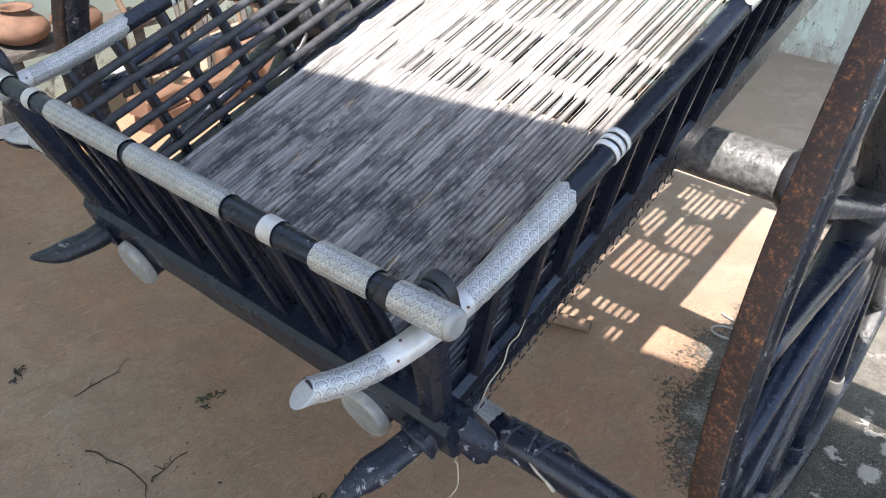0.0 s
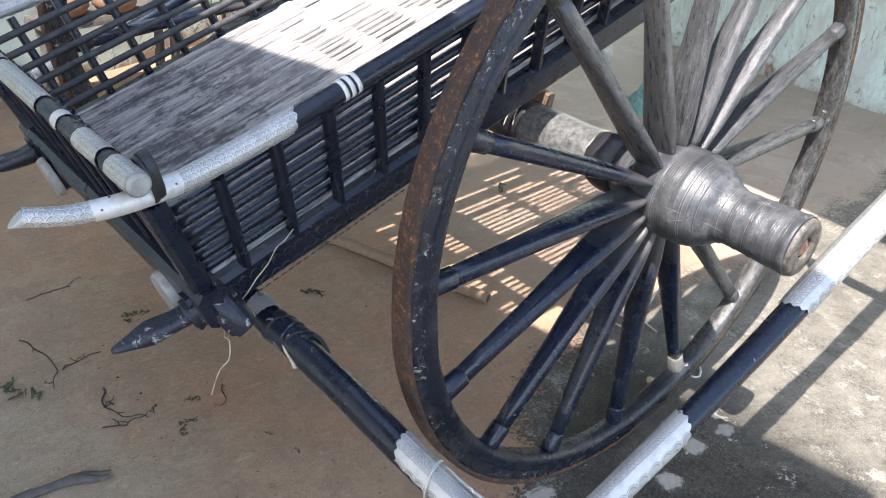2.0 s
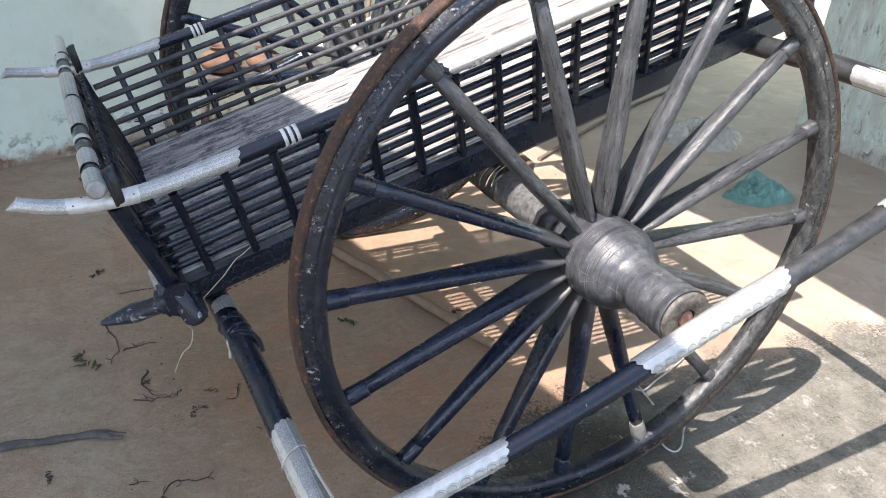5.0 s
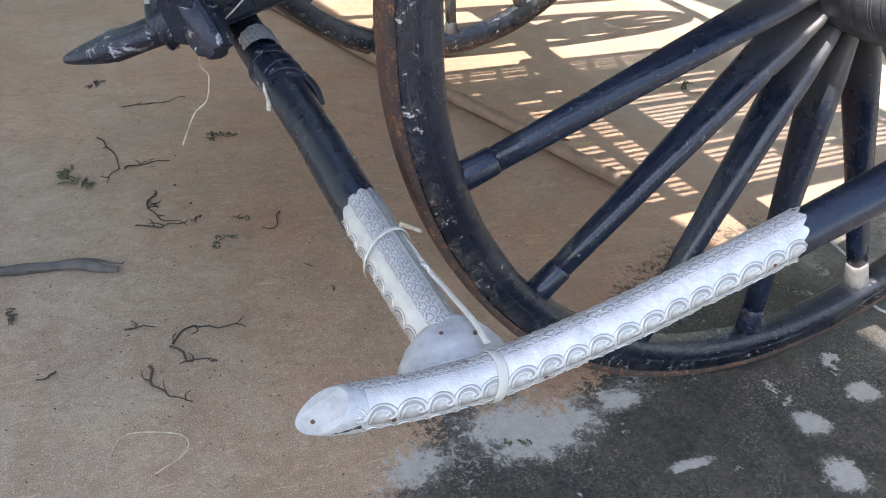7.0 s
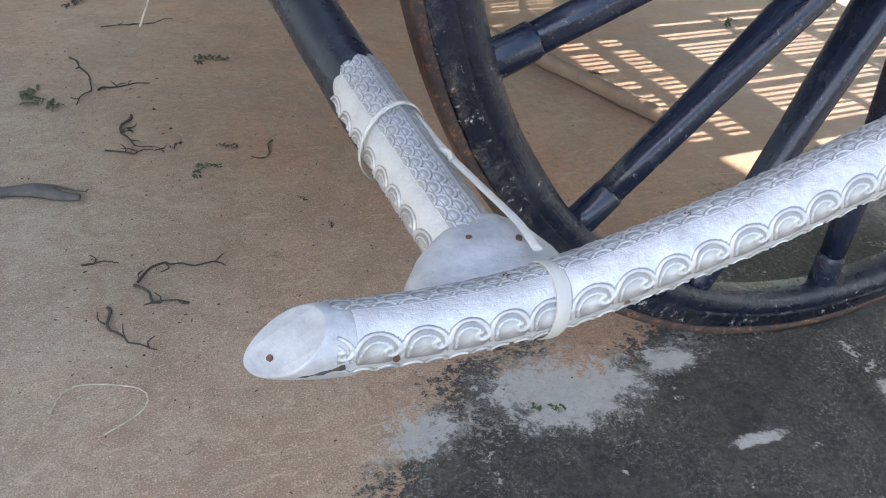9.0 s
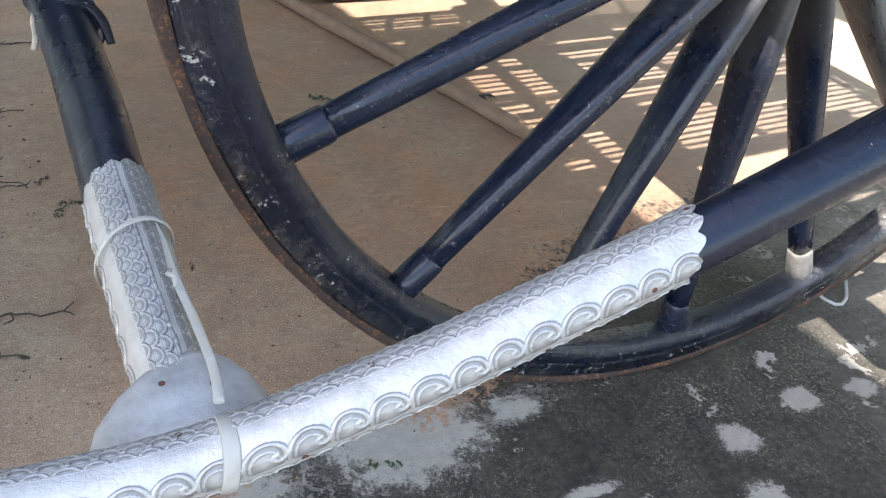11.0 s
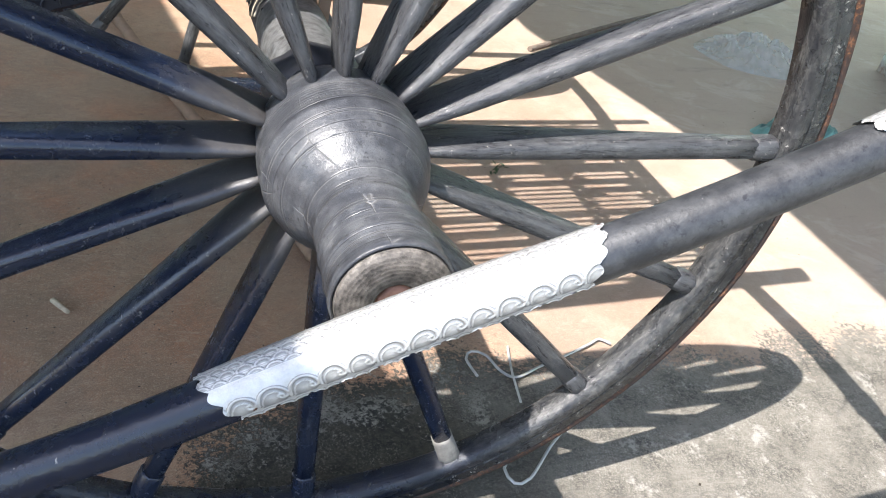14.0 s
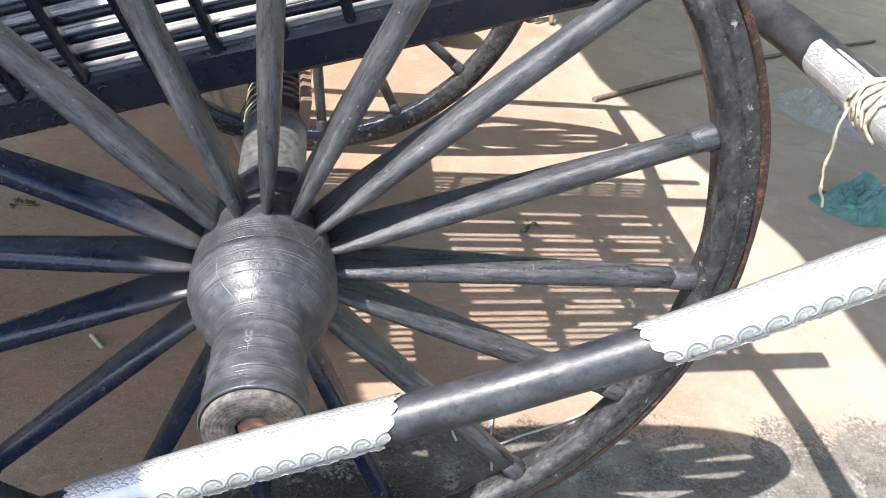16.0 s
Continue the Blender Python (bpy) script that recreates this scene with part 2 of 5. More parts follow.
def felloe_wood():
    """Wheel rim: blue-black gloss paint, worn to brown wood and pale flecks along the outer edge, greyed on one side to
    stand in for sun.
    """
    n = Nodes("felloe_wood")
    v = n.coords()
    sep = n.put("ShaderNodeSeparateXYZ")
    n.join(v, sep.inputs[0])
    rr = n.math("SQRT", n.math("ADD", n.math("MULTIPLY", sep.outputs[0], sep.outputs[0]), n.math("MULTIPLY", sep.outputs[2], sep.outputs[2])))
    tear = n.noise(v, 38, 7, 0.8, 0.3)
    rim = n.ramp(n.math("ADD", n.math("MULTIPLY", n.math("SUBTRACT", rr, 0.664), 9.0), n.math("MULTIPLY", n.math("SUBTRACT", tear, 0.5), 1.9)), [(0.05, 0.0), (0.20, 1.0)])
    dust = n.ramp(n.noise(v, 15, 7, 0.75), [(0.46, 0.0), (0.78, 0.4)])
    c = n.mix(dust, (0.0028, 0.0060, 0.0160), (0.012, 0.017, 0.027))
    bark = n.ramp(n.noise(v, 70, 5, 0.75), [(0.36, (0.010, 0.009, 0.010)), (0.54, (0.036, 0.028, 0.024)), (0.66, (0.20, 0.165, 0.130))])
    c = n.mix(n.math("MULTIPLY", rim, 0.65), c, bark)
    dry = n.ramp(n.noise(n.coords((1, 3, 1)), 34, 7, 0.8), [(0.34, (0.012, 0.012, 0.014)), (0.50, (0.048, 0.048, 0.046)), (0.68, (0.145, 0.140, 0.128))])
    turn = n.put("ShaderNodeCombineXYZ")
    n.join(n.math("MULTIPLY", n.math("ARCTAN2", sep.outputs[2], sep.outputs[0]), 2.2), turn.inputs[0])
    n.join(n.math("MULTIPLY", rr, 55.0), turn.inputs[1])
    n.join(n.math("MULTIPLY", sep.outputs[1], 55.0), turn.inputs[2])
    grain = n.noise(turn.outputs[0], 3.2, 6, 0.75)
    bald = n.ramp(n.noise(v, 7, 6, 0.75, 0.4), [(0.52, 0.0), (0.70, 0.40)])
    # besides the bald patches, grey on the +x side is sun painted in
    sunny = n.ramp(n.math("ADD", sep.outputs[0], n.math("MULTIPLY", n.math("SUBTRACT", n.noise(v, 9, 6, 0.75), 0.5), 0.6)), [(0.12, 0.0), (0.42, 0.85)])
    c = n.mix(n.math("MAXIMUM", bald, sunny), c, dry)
    c = n.mix(n.ramp(grain, [(0.58, 0.0), (0.68, 0.6)]), c, (0.048, 0.042, 0.038))
    c = n.mix(n.ramp(grain, [(0.34, 0.8), (0.44, 0.0)]), c, (0.006, 0.007, 0.010))
    pits = n.ramp(n.noise(v, 140, 3, 0.8), [(0.60, 0.0), (0.66, 0.8)])
    c = n.mix(pits, c, (0.008, 0.008, 0.009))
    chips = n.ramp(n.noise(v, 75, 5, 0.8, 0.3), [(0.655, 0.0), (0.69, 0.9)])
    outer = n.ramp(n.math("DIVIDE", n.math("SUBTRACT", rr, 0.62), 0.06), [(0.50, 0.0), (0.70, 1.0)])
    flakes = n.math("MULTIPLY", n.ramp(n.noise(n.coords((1, 1, 1)), 62, 6, 0.78, 0.3), [(0.595, 0.0), (0.625, 1.0)]), outer)
    c = n.mix(n.math("MAXIMUM", chips, flakes), c, (0.40, 0.38, 0.345))
    return n.finish(c, n.ramp(n.noise(v, 16, 4), [(0.3, 0.18), (0.7, 0.38)]), n.math("SUBTRACT", n.math("ADD", n.noise(v, 70, 5, 0.7), n.math("MULTIPLY", rim, tear)), n.math("ADD", n.math("MULTIPLY", pits, 0.5), n.math("MULTIPLY", grain, -0.8))), 0.6, 0.003)


def bare_wood(name, dark, light, scale=60, rough=0.75):
    """Weathered end grain or dry wood."""
    n = Nodes(name)
    v = n.coords(shift=True)
    a = n.noise(v, scale, 6, 0.7)
    b = n.noise(v, 9, 3)
    c = n.mix(b, n.ramp(a, [(0.3, dark), (0.7, light)]), tuple(x * 0.8 for x in light))
    return n.finish(c, rough, a, 0.5, 0.002)


def end_grain():
    """Sawn end of the hub with year rings and short radial cracks."""
    n = Nodes("end_grain")
    v = n.coords()
    sep = n.put("ShaderNodeSeparateXYZ")
    n.join(v, sep.inputs[0])
    rr = n.math("SQRT", n.math("ADD", n.math("MULTIPLY", sep.outputs[0], sep.outputs[0]), n.math("MULTIPLY", sep.outputs[2], sep.outputs[2])))
    a = n.noise(v, 70, 6, 0.75)
    rings = n.math("SINE", n.math("ADD", n.math("MULTIPLY", rr, 1500.0), n.math("MULTIPLY", a, 9.0)))
    c = n.ramp(n.math("ADD", n.math("MULTIPLY", rings, 0.03), a), [(0.34, (0.030, 0.027, 0.024)), (0.52, (0.115, 0.102, 0.088)), (0.72, (0.23, 0.205, 0.178))])
    return n.finish(c, 0.7, n.math("ADD", a, n.math("MULTIPLY", rings, 0.06)), 0.5, 0.002)


def cane(name="cane", grey=1.0):
    """Weathered split cane: silver grey with grimy black in long streaks, darkened at the tail where shade lies."""
    n = Nodes(name)
    lie = math.atan(0.356)          # the laths lie on the tilted body
    v = n.coords((6.0, 170, 60), shift=True, tilt=lie)
    w = n.coords((5, 330, 90), shift=True, tilt=lie)
    streak = n.noise(v, 1.0, 5, 0.68)
    fine = n.noise(w, 1.3, 3, 0.6)
    blot = n.noise(n.coords((6, 13, 13), tilt=lie), 2.2, 8, 0.78)
    info = n.put("ShaderNodeObjectInfo")
    tone = n.ramp(info.outputs["Random"], [(0.0, 0.66 * grey), (1.0, 1.08 * grey)])
    c = n.ramp(streak, [(0.34, (0.085, 0.081, 0.083)), (0.45, (0.300, 0.286, 0.276)), (0.64, (0.455, 0.432, 0.402))])
    c = n.mix(1.0, c, tone, "MULTIPLY")
    sep = n.put("ShaderNodeSeparateXYZ")
    n.join(n.coords(), sep.inputs[0])
    # shade put into the colour: blacker at the tail, paler where sun falls
    shade_grime = n.ramp(n.math("ADD", n.math("ADD", sep.outputs[0], 1.0), n.math("MULTIPLY", n.math("SUBTRACT", blot, 0.5), 0.8)), [(0.55, 1.0), (0.85, 0.30)])
    c = n.mix(n.math("MULTIPLY", n.ramp(fine, [(0.52, 0.0), (0.68, 0.6)]), shade_grime), c, (0.036, 0.035, 0.040))
    c = n.mix(n.math("MULTIPLY", n.ramp(blot, [(0.475, 0.0), (0.575, 0.85)]), shade_grime), c, (0.032, 0.032, 0.038))
    c = n.mix(n.math("MULTIPLY", n.math("SUBTRACT", 1.0, shade_grime), 0.20), c, (0.40, 0.372, 0.335))
    return n.finish(c, 0.65, n.math("ADD", streak, fine), 0.55, 0.0025)


def silver(pattern, k=1.0):
    """Thin embossed silver-coloured sheet: scales over the middle, waves along the border."""
    n = Nodes("silver_sheet" if pattern else "plain_silver_sheet")
    v = n.coords()
    dirt = n.noise(v, 30, 6, 0.7)
    c = n.ramp(dirt, [(0.28, (0.40, 0.39, 0.375)), (0.5, (0.585, 0.575, 0.55)), (0.75, (0.68, 0.67, 0.645))])
    r = n.ramp(n.noise(v, 55, 4), [(0.3, 0.36), (0.7, 0.50)])
    h = n.noise(v, 70, 4, 0.6)
    if pattern:
        uv = n.put("ShaderNodeUVMap")
        sep = n.put("ShaderNodeSeparateXYZ")
        n.join(uv.outputs[0], sep.inputs[0])
        x = sep.outputs[0]
        uv2 = n.put("ShaderNodeUVMap", uv_map="edge")
        sep2 = n.put("ShaderNodeSeparateXYZ")
        n.join(uv2.outputs[0], sep2.inputs[0])
        e = sep2.outputs[0]
        wob = n.math("MULTIPLY", n.math("SUBTRACT", n.noise(v, 45, 3), 0.5), 0.0060)
        x = n.math("ADD", x, wob)
        ridge = lambda d, at, w: n.ramp(n.math("ABSOLUTE", n.math("SUBTRACT", d, at)), [(0.0, 1.0), (w, 0.0)])

        def arches(period, base, off, squash, lean):
            gx = n.math("SUBTRACT", n.math("FRACT", n.math("ADD", n.math("DIVIDE", n.math("ADD", x, n.math("MULTIPLY", e, lean)), period), off)), 0.5)
            gy = n.math("DIVIDE", n.math("SUBTRACT", e, base), period * squash)
            return n.math("SQRT", n.math("ADD", n.math("MULTIPLY", gx, gx), n.math("MULTIPLY", gy, gy)))

        # fish scales in staggered rows
        cell, rowh = 0.0112 * k, 0.0050 * k
        row = n.math("FLOOR", n.math("DIVIDE", e, rowh))
        odd = n.math("MULTIPLY", n.math("MODULO", n.math("ABSOLUTE", row), 2.0), 0.5)
        fx = n.math("SUBTRACT", n.math("FRACT", n.math("ADD", n.math("DIVIDE", x, cell), odd)), 0.5)
        fy = n.math("FRACT", n.math("DIVIDE", e, rowh))
        d = n.math("SQRT", n.math("ADD", n.math("MULTIPLY", fx, fx), n.math("MULTIPLY", n.math("MULTIPLY", fy, fy), 0.30)))
        scale = n.math("ADD", n.math("MULTIPLY", ridge(d, 0.47, 0.055), 0.8), n.math("MULTIPLY", n.ramp(d, [(0.0, 0.55), (0.42, 0.35)]), 0.7))
        # two rows of overlapping waves along the front border, with a curl inside each
        cw = 0.0225 * k
        r1 = arches(cw, 0.0145 * k, 0.0, 0.92, 0.30)
        r2 = arches(cw, 0.0055 * k, 0.45, 0.85, 0.30)
        r3 = arches(cw * 0.5, 0.0000, 0.0, 0.80, 0.2)
        fan = lambda q: n.math("ADD", n.math("MULTIPLY", n.math("MAXIMUM", ridge(q, 0.46, 0.035), ridge(q, 0.37, 0.026)), 0.55), n.math("MULTIPLY", n.ramp(q, [(0.0, 0.9), (0.22, 0.75), (0.44, 0.25), (0.50, 0.0)]), 0.32))
        ring = n.mix(n.ramp(r2, [(0.49, 1.0), (0.52, 0.0)]), fan(r1), fan(r2))
        ring = n.mix(n.ramp(r3, [(0.49, 1.0), (0.52, 0.0)]), ring, fan(r3))
        ring = n.math("MULTIPLY", ring, n.ramp(n.math("DIVIDE", e, 0.04 * k), [(0.70, 1.0), (0.76, 0.0)]))
        smooth = n.ramp(n.math("DIVIDE", e, 0.06 * k), [(0.53, 0.0), (0.56, 1.0)])
        emb = n.math("ADD", n.math("MULTIPLY", scale, smooth), n.math("MULTIPLY", ring, n.math("SUBTRACT", 1.0, smooth)))
        h = n.math("ADD", n.math("ADD", n.math("MULTIPLY", h, 0.5), n.math("MULTIPLY", n.noise(v, 190, 4, 0.75), 0.45)), emb)
        h = n.math("ADD", h, n.math("MULTIPLY", n.noise(v, 330, 2, 0.7), 0.22))
        c = n.mix(n.ramp(emb, [(0.02, 0.18), (0.16, 0.0)]), c, (0.27, 0.265, 0.255))
        return n.finish(c, r, h, 0.9, 0.0016, 0.55)
    return n.finish(c, r, h, 0.3, 0.002, 0.35)


def pressed():
    """Silver-coloured sheet whose pattern is pressed into it; darker low on the flanks of its ridges."""
    n = Nodes("pressed_silver_sheet")
    v = n.coords()
    uv = n.put("ShaderNodeUVMap", uv_map="edge")
    sep = n.put("ShaderNodeSeparateXYZ")
    n.join(uv.outputs[0], sep.inputs[0])
    dirt = n.noise(v, 34, 7, 0.75)
    c = n.ramp(dirt, [(0.28, (0.38, 0.375, 0.36)), (0.5, (0.53, 0.525, 0.505)), (0.75, (0.63, 0.625, 0.60))])
    c = n.mix(n.ramp(sep.outputs[1], [(0.0, 0.0), (0.05, 0.74), (0.22, 0.60), (0.42, 0.0)]), c, (0.15, 0.147, 0.14))
    r = n.ramp(n.noise(v, 60, 5), [(0.3, 0.34), (0.7, 0.50)])
    h = n.math("ADD", n.noise(v, 75, 5, 0.7), n.math("MULTIPLY", n.noise(v, 260, 4, 0.75), 0.6))
    return n.finish(c, r, h, 0.5, 0.002, 0.56)


def floor_material():
    """Red-brown dusty cement; greyer by the door, black moss with bare pale patches along the weathered strip."""
    n = Nodes("cement_floor")
    v = n.coords(space="Object")
    sep = n.put("ShaderNodeSeparateXYZ")
    n.join(v, sep.inputs[0])
    big = n.noise(v, 0.9, 4, 0.6, 0.4)
    mid = n.noise(v, 4.5, 6, 0.65)
    fine = n.noise(v, 60, 5, 0.7)
    speck = n.noise(v, 260, 2, 0.6)
    flecks = n.ramp(n.noise(v, 38, 7, 0.82, 0.4), [(0.59, 0.0), (0.65, 0.8)])
    sand = n.ramp(n.noise(v, 140, 4, 0.8), [(0.56, 0.0), (0.63, 0.70)])
    blotch = n.ramp(n.noise(v, 11, 9, 0.82, 0.6), [(0.50, 0.0), (0.60, 0.65)])
    wash = n.ramp(n.noise(v, 6, 8, 0.76, 0.9), [(0.40, 0.50), (0.55, 0.0)])
    c = n.ramp(mid, [(0.30, (0.215, 0.135, 0.090)), (0.5, (0.345, 0.230, 0.158)), (0.70, (0.430, 0.312, 0.228))])
    red = n.ramp(n.noise(v, 2.6, 9, 0.74, 0.8), [(0.44, 0.0), (0.585, 1.0)])
    zone = n.ramp(n.math("DIVIDE", n.math("ADD", n.math("ADD", sep.outputs[0], 2.0), n.math("MULTIPLY", n.math("SUBTRACT", n.noise(v, 2.4, 6, 0.7), 0.5), 1.0)), 4.0), [(0.24, 0.10), (0.325, 1.0), (0.57, 1.0), (0.70, 0.15)])
    c = n.mix(n.math("MULTIPLY", n.math("ADD", n.math("MULTIPLY", red, 0.85), 0.20), zone), c, (0.40, 0.188, 0.105))
    grey = n.ramp(n.math("ADD", n.math("MULTIPLY", big, 0.7), n.math("MULTIPLY", n.noise(v, 3.1, 7, 0.72, 0.5), 0.3)), [(0.425, 0.0), (0.55, 0.88)])
    c = n.mix(n.math("MULTIPLY", grey, n.math("SUBTRACT", 1.15, n.math("MULTIPLY", zone, 0.45))), c, (0.325, 0.282, 0.218))
    c = n.mix(wash, c, (0.20, 0.135, 0.095))
    c = n.mix(flecks, c, (0.12, 0.085, 0.062))
    c = n.mix(sand, c, (0.52, 0.42, 0.33))
    c = n.mix(blotch, c, (0.25, 0.165, 0.115))
    c = n.mix(n.ramp(fine, [(0.33, 0.40), (0.6, 0.0)]), c, (0.16, 0.115, 0.085))
    # scuffs and grains
    scuff = n.ramp(n.noise(n.coords((14, 60, 1)), 1.0, 6, 0.8, 0.6), [(0.58, 0.0), (0.66, 0.55)])
    c = n.mix(scuff, c, (0.50, 0.40, 0.31))
    c = n.mix(n.ramp(n.noise(v, 95, 5, 0.85), [(0.30, 0.75), (0.42, 0.0)]), c, (0.13, 0.088, 0.062))
    tooth = n.noise(v, 420, 3, 0.7)
    c = n.mix(n.ramp(tooth, [(0.34, 0.75), (0.48, 0.0)]), c, (0.15, 0.115, 0.088))
    c = n.mix(n.ramp(tooth, [(0.55, 0.0), (0.67, 0.60)]), c, (0.54, 0.46, 0.38))
    crumb = n.ramp(n.noise(v, 210, 2, 0.6), [(0.70, 0.0), (0.73, 0.85)])
    c = n.mix(crumb, c, n.mix(n.ramp(n.noise(v, 30, 2), [(0.47, 0.0), (0.53, 1.0)]), (0.46, 0.20, 0.10), (0.62, 0.56, 0.48)))
    # greyer floor towards the right-hand wall
    far = n.ramp(n.math("ADD", n.math("MULTIPLY", n.math("SUBTRACT", sep.outputs[0], 0.95), 0.5), n.math("MULTIPLY", mid, 0.5)), [(0.28, 0.0), (0.62, 0.85)])
    c = n.mix(far, c, (0.395, 0.337, 0.272))
    c = n.mix(n.math("MULTIPLY", far, n.ramp(n.noise(v, 3.4, 7, 0.75, 0.8), [(0.52, 0.0), (0.61, 0.5)])), c, (0.52, 0.49, 0.44))
    c = n.mix(n.math("MULTIPLY", far, n.ramp(n.noise(n.coords((3, 9, 1)), 1.0, 7, 0.75, 0.8), [(0.36, 0.6), (0.46, 0.0)])), c, (0.22, 0.195, 0.165))
    # paler, less yellow tone on the right stands in for sun-washed floor
    right = n.ramp(n.math("ADD", sep.outputs[0], n.math("MULTIPLY", n.math("SUBTRACT", n.noise(v, 2.7, 5, 0.65), 0.5), 0.7)), [(0.05, 0.0), (0.65, 1.0)])
    c = n.mix(1.0, c, n.mix(right, (1.020, 0.955, 0.860), (1.015, 0.955, 0.965)), "MULTIPLY")
    c = n.mix(n.math("MULTIPLY", right, 0.20), c, (0.46, 0.365, 0.275))
    # weathered strip: black moss, scoured to pale cement in patches, with a grainy border
    grains = n.noise(v, 85, 4, 0.8)
    reach = n.ramp(n.math("ADD", n.math("MULTIPLY", sep.outputs[0], 1.6), 0.5), [(0.0, 0.0), (0.65, 1.0)])
    line = n.math("SUBTRACT", sep.outputs[1], n.math("MULTIPLY", reach, 0.30))
    edge = n.math("ADD", line, n.math("MULTIPLY", n.math("SUBTRACT", n.noise(v, 3.2, 6, 0.7), 0.5), 0.55))
    edge = n.math("ADD", edge, n.math("MULTIPLY", n.math("SUBTRACT", grains, 0.5), 0.42))
    left = n.math("MULTIPLY", n.math("MAXIMUM", n.math("SUBTRACT", -0.55, sep.outputs[0]), 0.0), 0.9)
    strip = n.ramp(n.math("ADD", n.math("ADD", edge, left), 0.5), [(0.545, 1.0), (0.585, 0.0)])
    scour = n.math("ADD", n.math("MULTIPLY", n.noise(v, 8.5, 8, 0.66, 0.3), 0.84), n.math("MULTIPLY", grains, 0.16))
    pale = n.ramp(scour, [(0.600, 0.0), (0.620, 1.0)])
    frayed = n.math("ADD", n.math("MULTIPLY", n.math("SUBTRACT", n.noise(v, 24, 8, 0.8), 0.5), 2.0), n.math("MULTIPLY", n.math("SUBTRACT", grains, 0.5), 1.7))
    for px, py, rx, ry in ((-0.42, -0.005, 0.115, 0.075), (0.022, -0.14, 0.034, 0.030), (-0.225, -0.152, 0.042, 0.011), (-0.010, -0.245, 0.036, 0.040), (0.169, -0.106, 0.036, 0.026),
                           (0.289, -0.116, 0.032, 0.020), (-0.257, 0.004, 0.038, 0.024), (-0.66, -0.02, 0.08, 0.05)):
        dx = n.math("DIVIDE", n.math("SUBTRACT", sep.outputs[0], px), rx)
        dy = n.math("DIVIDE", n.math("SUBTRACT", sep.outputs[1], py), ry)
        d = n.math("ADD", n.math("SQRT", n.math("ADD", n.math("MULTIPLY", dx, dx), n.math("MULTIPLY", dy, dy))), frayed)
        pale = n.math("MAXIMUM", pale, n.ramp(d, [(0.70, 0.92), (1.1, 0.0)]))
    pale2 = n.ramp(n.math("ADD", n.math("MULTIPLY", n.noise(v, 13, 8, 0.74, 0.2), 0.75), n.math("MULTIPLY", grains, 0.25)), [(0.55, 0.0), (0.61, 1.0)])
    grit = n.ramp(grains, [(0.47, 0.0), (0.60, 1.0)])
    # worn cement (w2) on the forward part is made paler for the sun there
    sunny = n.ramp(n.math("ADD", sep.outputs[0], n.math("MULTIPLY", n.noise(v, 2.6, 5, 0.7), 0.6)), [(0.55, 0.0), (0.95, 1.0)])
    moss = n.mix(n.ramp(n.noise(v, 14, 8, 0.85), [(0.40, 0.0), (0.64, 1.0)]), (0.008, 0.0085, 0.008), (0.052, 0.045, 0.033))
    moss = n.mix(n.ramp(n.noise(v, 110, 4, 0.8), [(0.50, 0.0), (0.62, 0.7)]), moss, (0.008, 0.008, 0.008))
    bare = n.mix(fine, (0.23, 0.217, 0.19), (0.46, 0.438, 0.394))
    worn = n.ramp(n.noise(v, 11, 8, 0.78), [(0.37, (0.050, 0.046, 0.039)), (0.49, (0.118, 0.108, 0.091)), (0.63, (0.200, 0.184, 0.156))])
    w = n.mix(n.math("MULTIPLY", grit, 0.20), moss, (0.15, 0.138, 0.110))
    w = n.mix(n.math("MULTIPLY", n.ramp(n.noise(v, 190, 3, 0.8), [(0.54, 0.0), (0.60, 0.8)]), n.ramp(n.noise(v, 6, 7, 0.75), [(0.44, 0.0), (0.60, 1.0)])), w, (0.22, 0.20, 0.165))
    fringe = n.ramp(n.math("ADD", n.math("ABSOLUTE", n.math("ADD", n.math("ADD", edge, left), 0.02)), n.math("MULTIPLY", n.noise(v, 7, 6, 0.7), 0.3)), [(0.12, 1.0), (0.18, 0.0)])
    w = n.mix(n.math("MAXIMUM", pale, n.math("MULTIPLY", fringe, 0.9)), w, bare)
    w2 = n.mix(n.math("MULTIPLY", grit, 0.55), worn, (0.21, 0.192, 0.157))
    w2 = n.mix(n.math("MULTIPLY", pale2, 0.75), w2, bare)
    crumbs = n.ramp(n.noise(v, 230, 3, 0.8), [(0.50, 0.0), (0.62, 0.65)])
    w2 = n.mix(n.math("MULTIPLY", crumbs, n.ramp(n.noise(v, 9, 6, 0.7), [(0.36, 0.15), (0.60, 1.0)])), w2, (0.345, 0.32, 0.272))
    pocks = n.ramp(n.noise(v, 120, 3, 0.8), [(0.60, 0.0), (0.66, 0.7)])
    w2 = n.mix(n.math("MULTIPLY", pocks, 0.6), w2, (0.08, 0.072, 0.06))
    c = n.mix(strip, c, n.mix(sunny, w, w2))
    c = n.mix(n.ramp(speck, [(0.62, 0.0), (0.72, 0.55)]), c, (0.09, 0.07, 0.055))
    h = n.math("ADD", n.math("MULTIPLY", fine, 0.5), n.math("MULTIPLY", speck, 0.12))
    h = n.math("ADD", h, n.math("MULTIPLY", n.math("MULTIPLY", n.math("ADD", grit, crumbs), strip), 0.7))
    return n.finish(c, n.ramp(mid, [(0.3, 0.55), (0.7, 0.80)]), h, 0.45, 0.002)


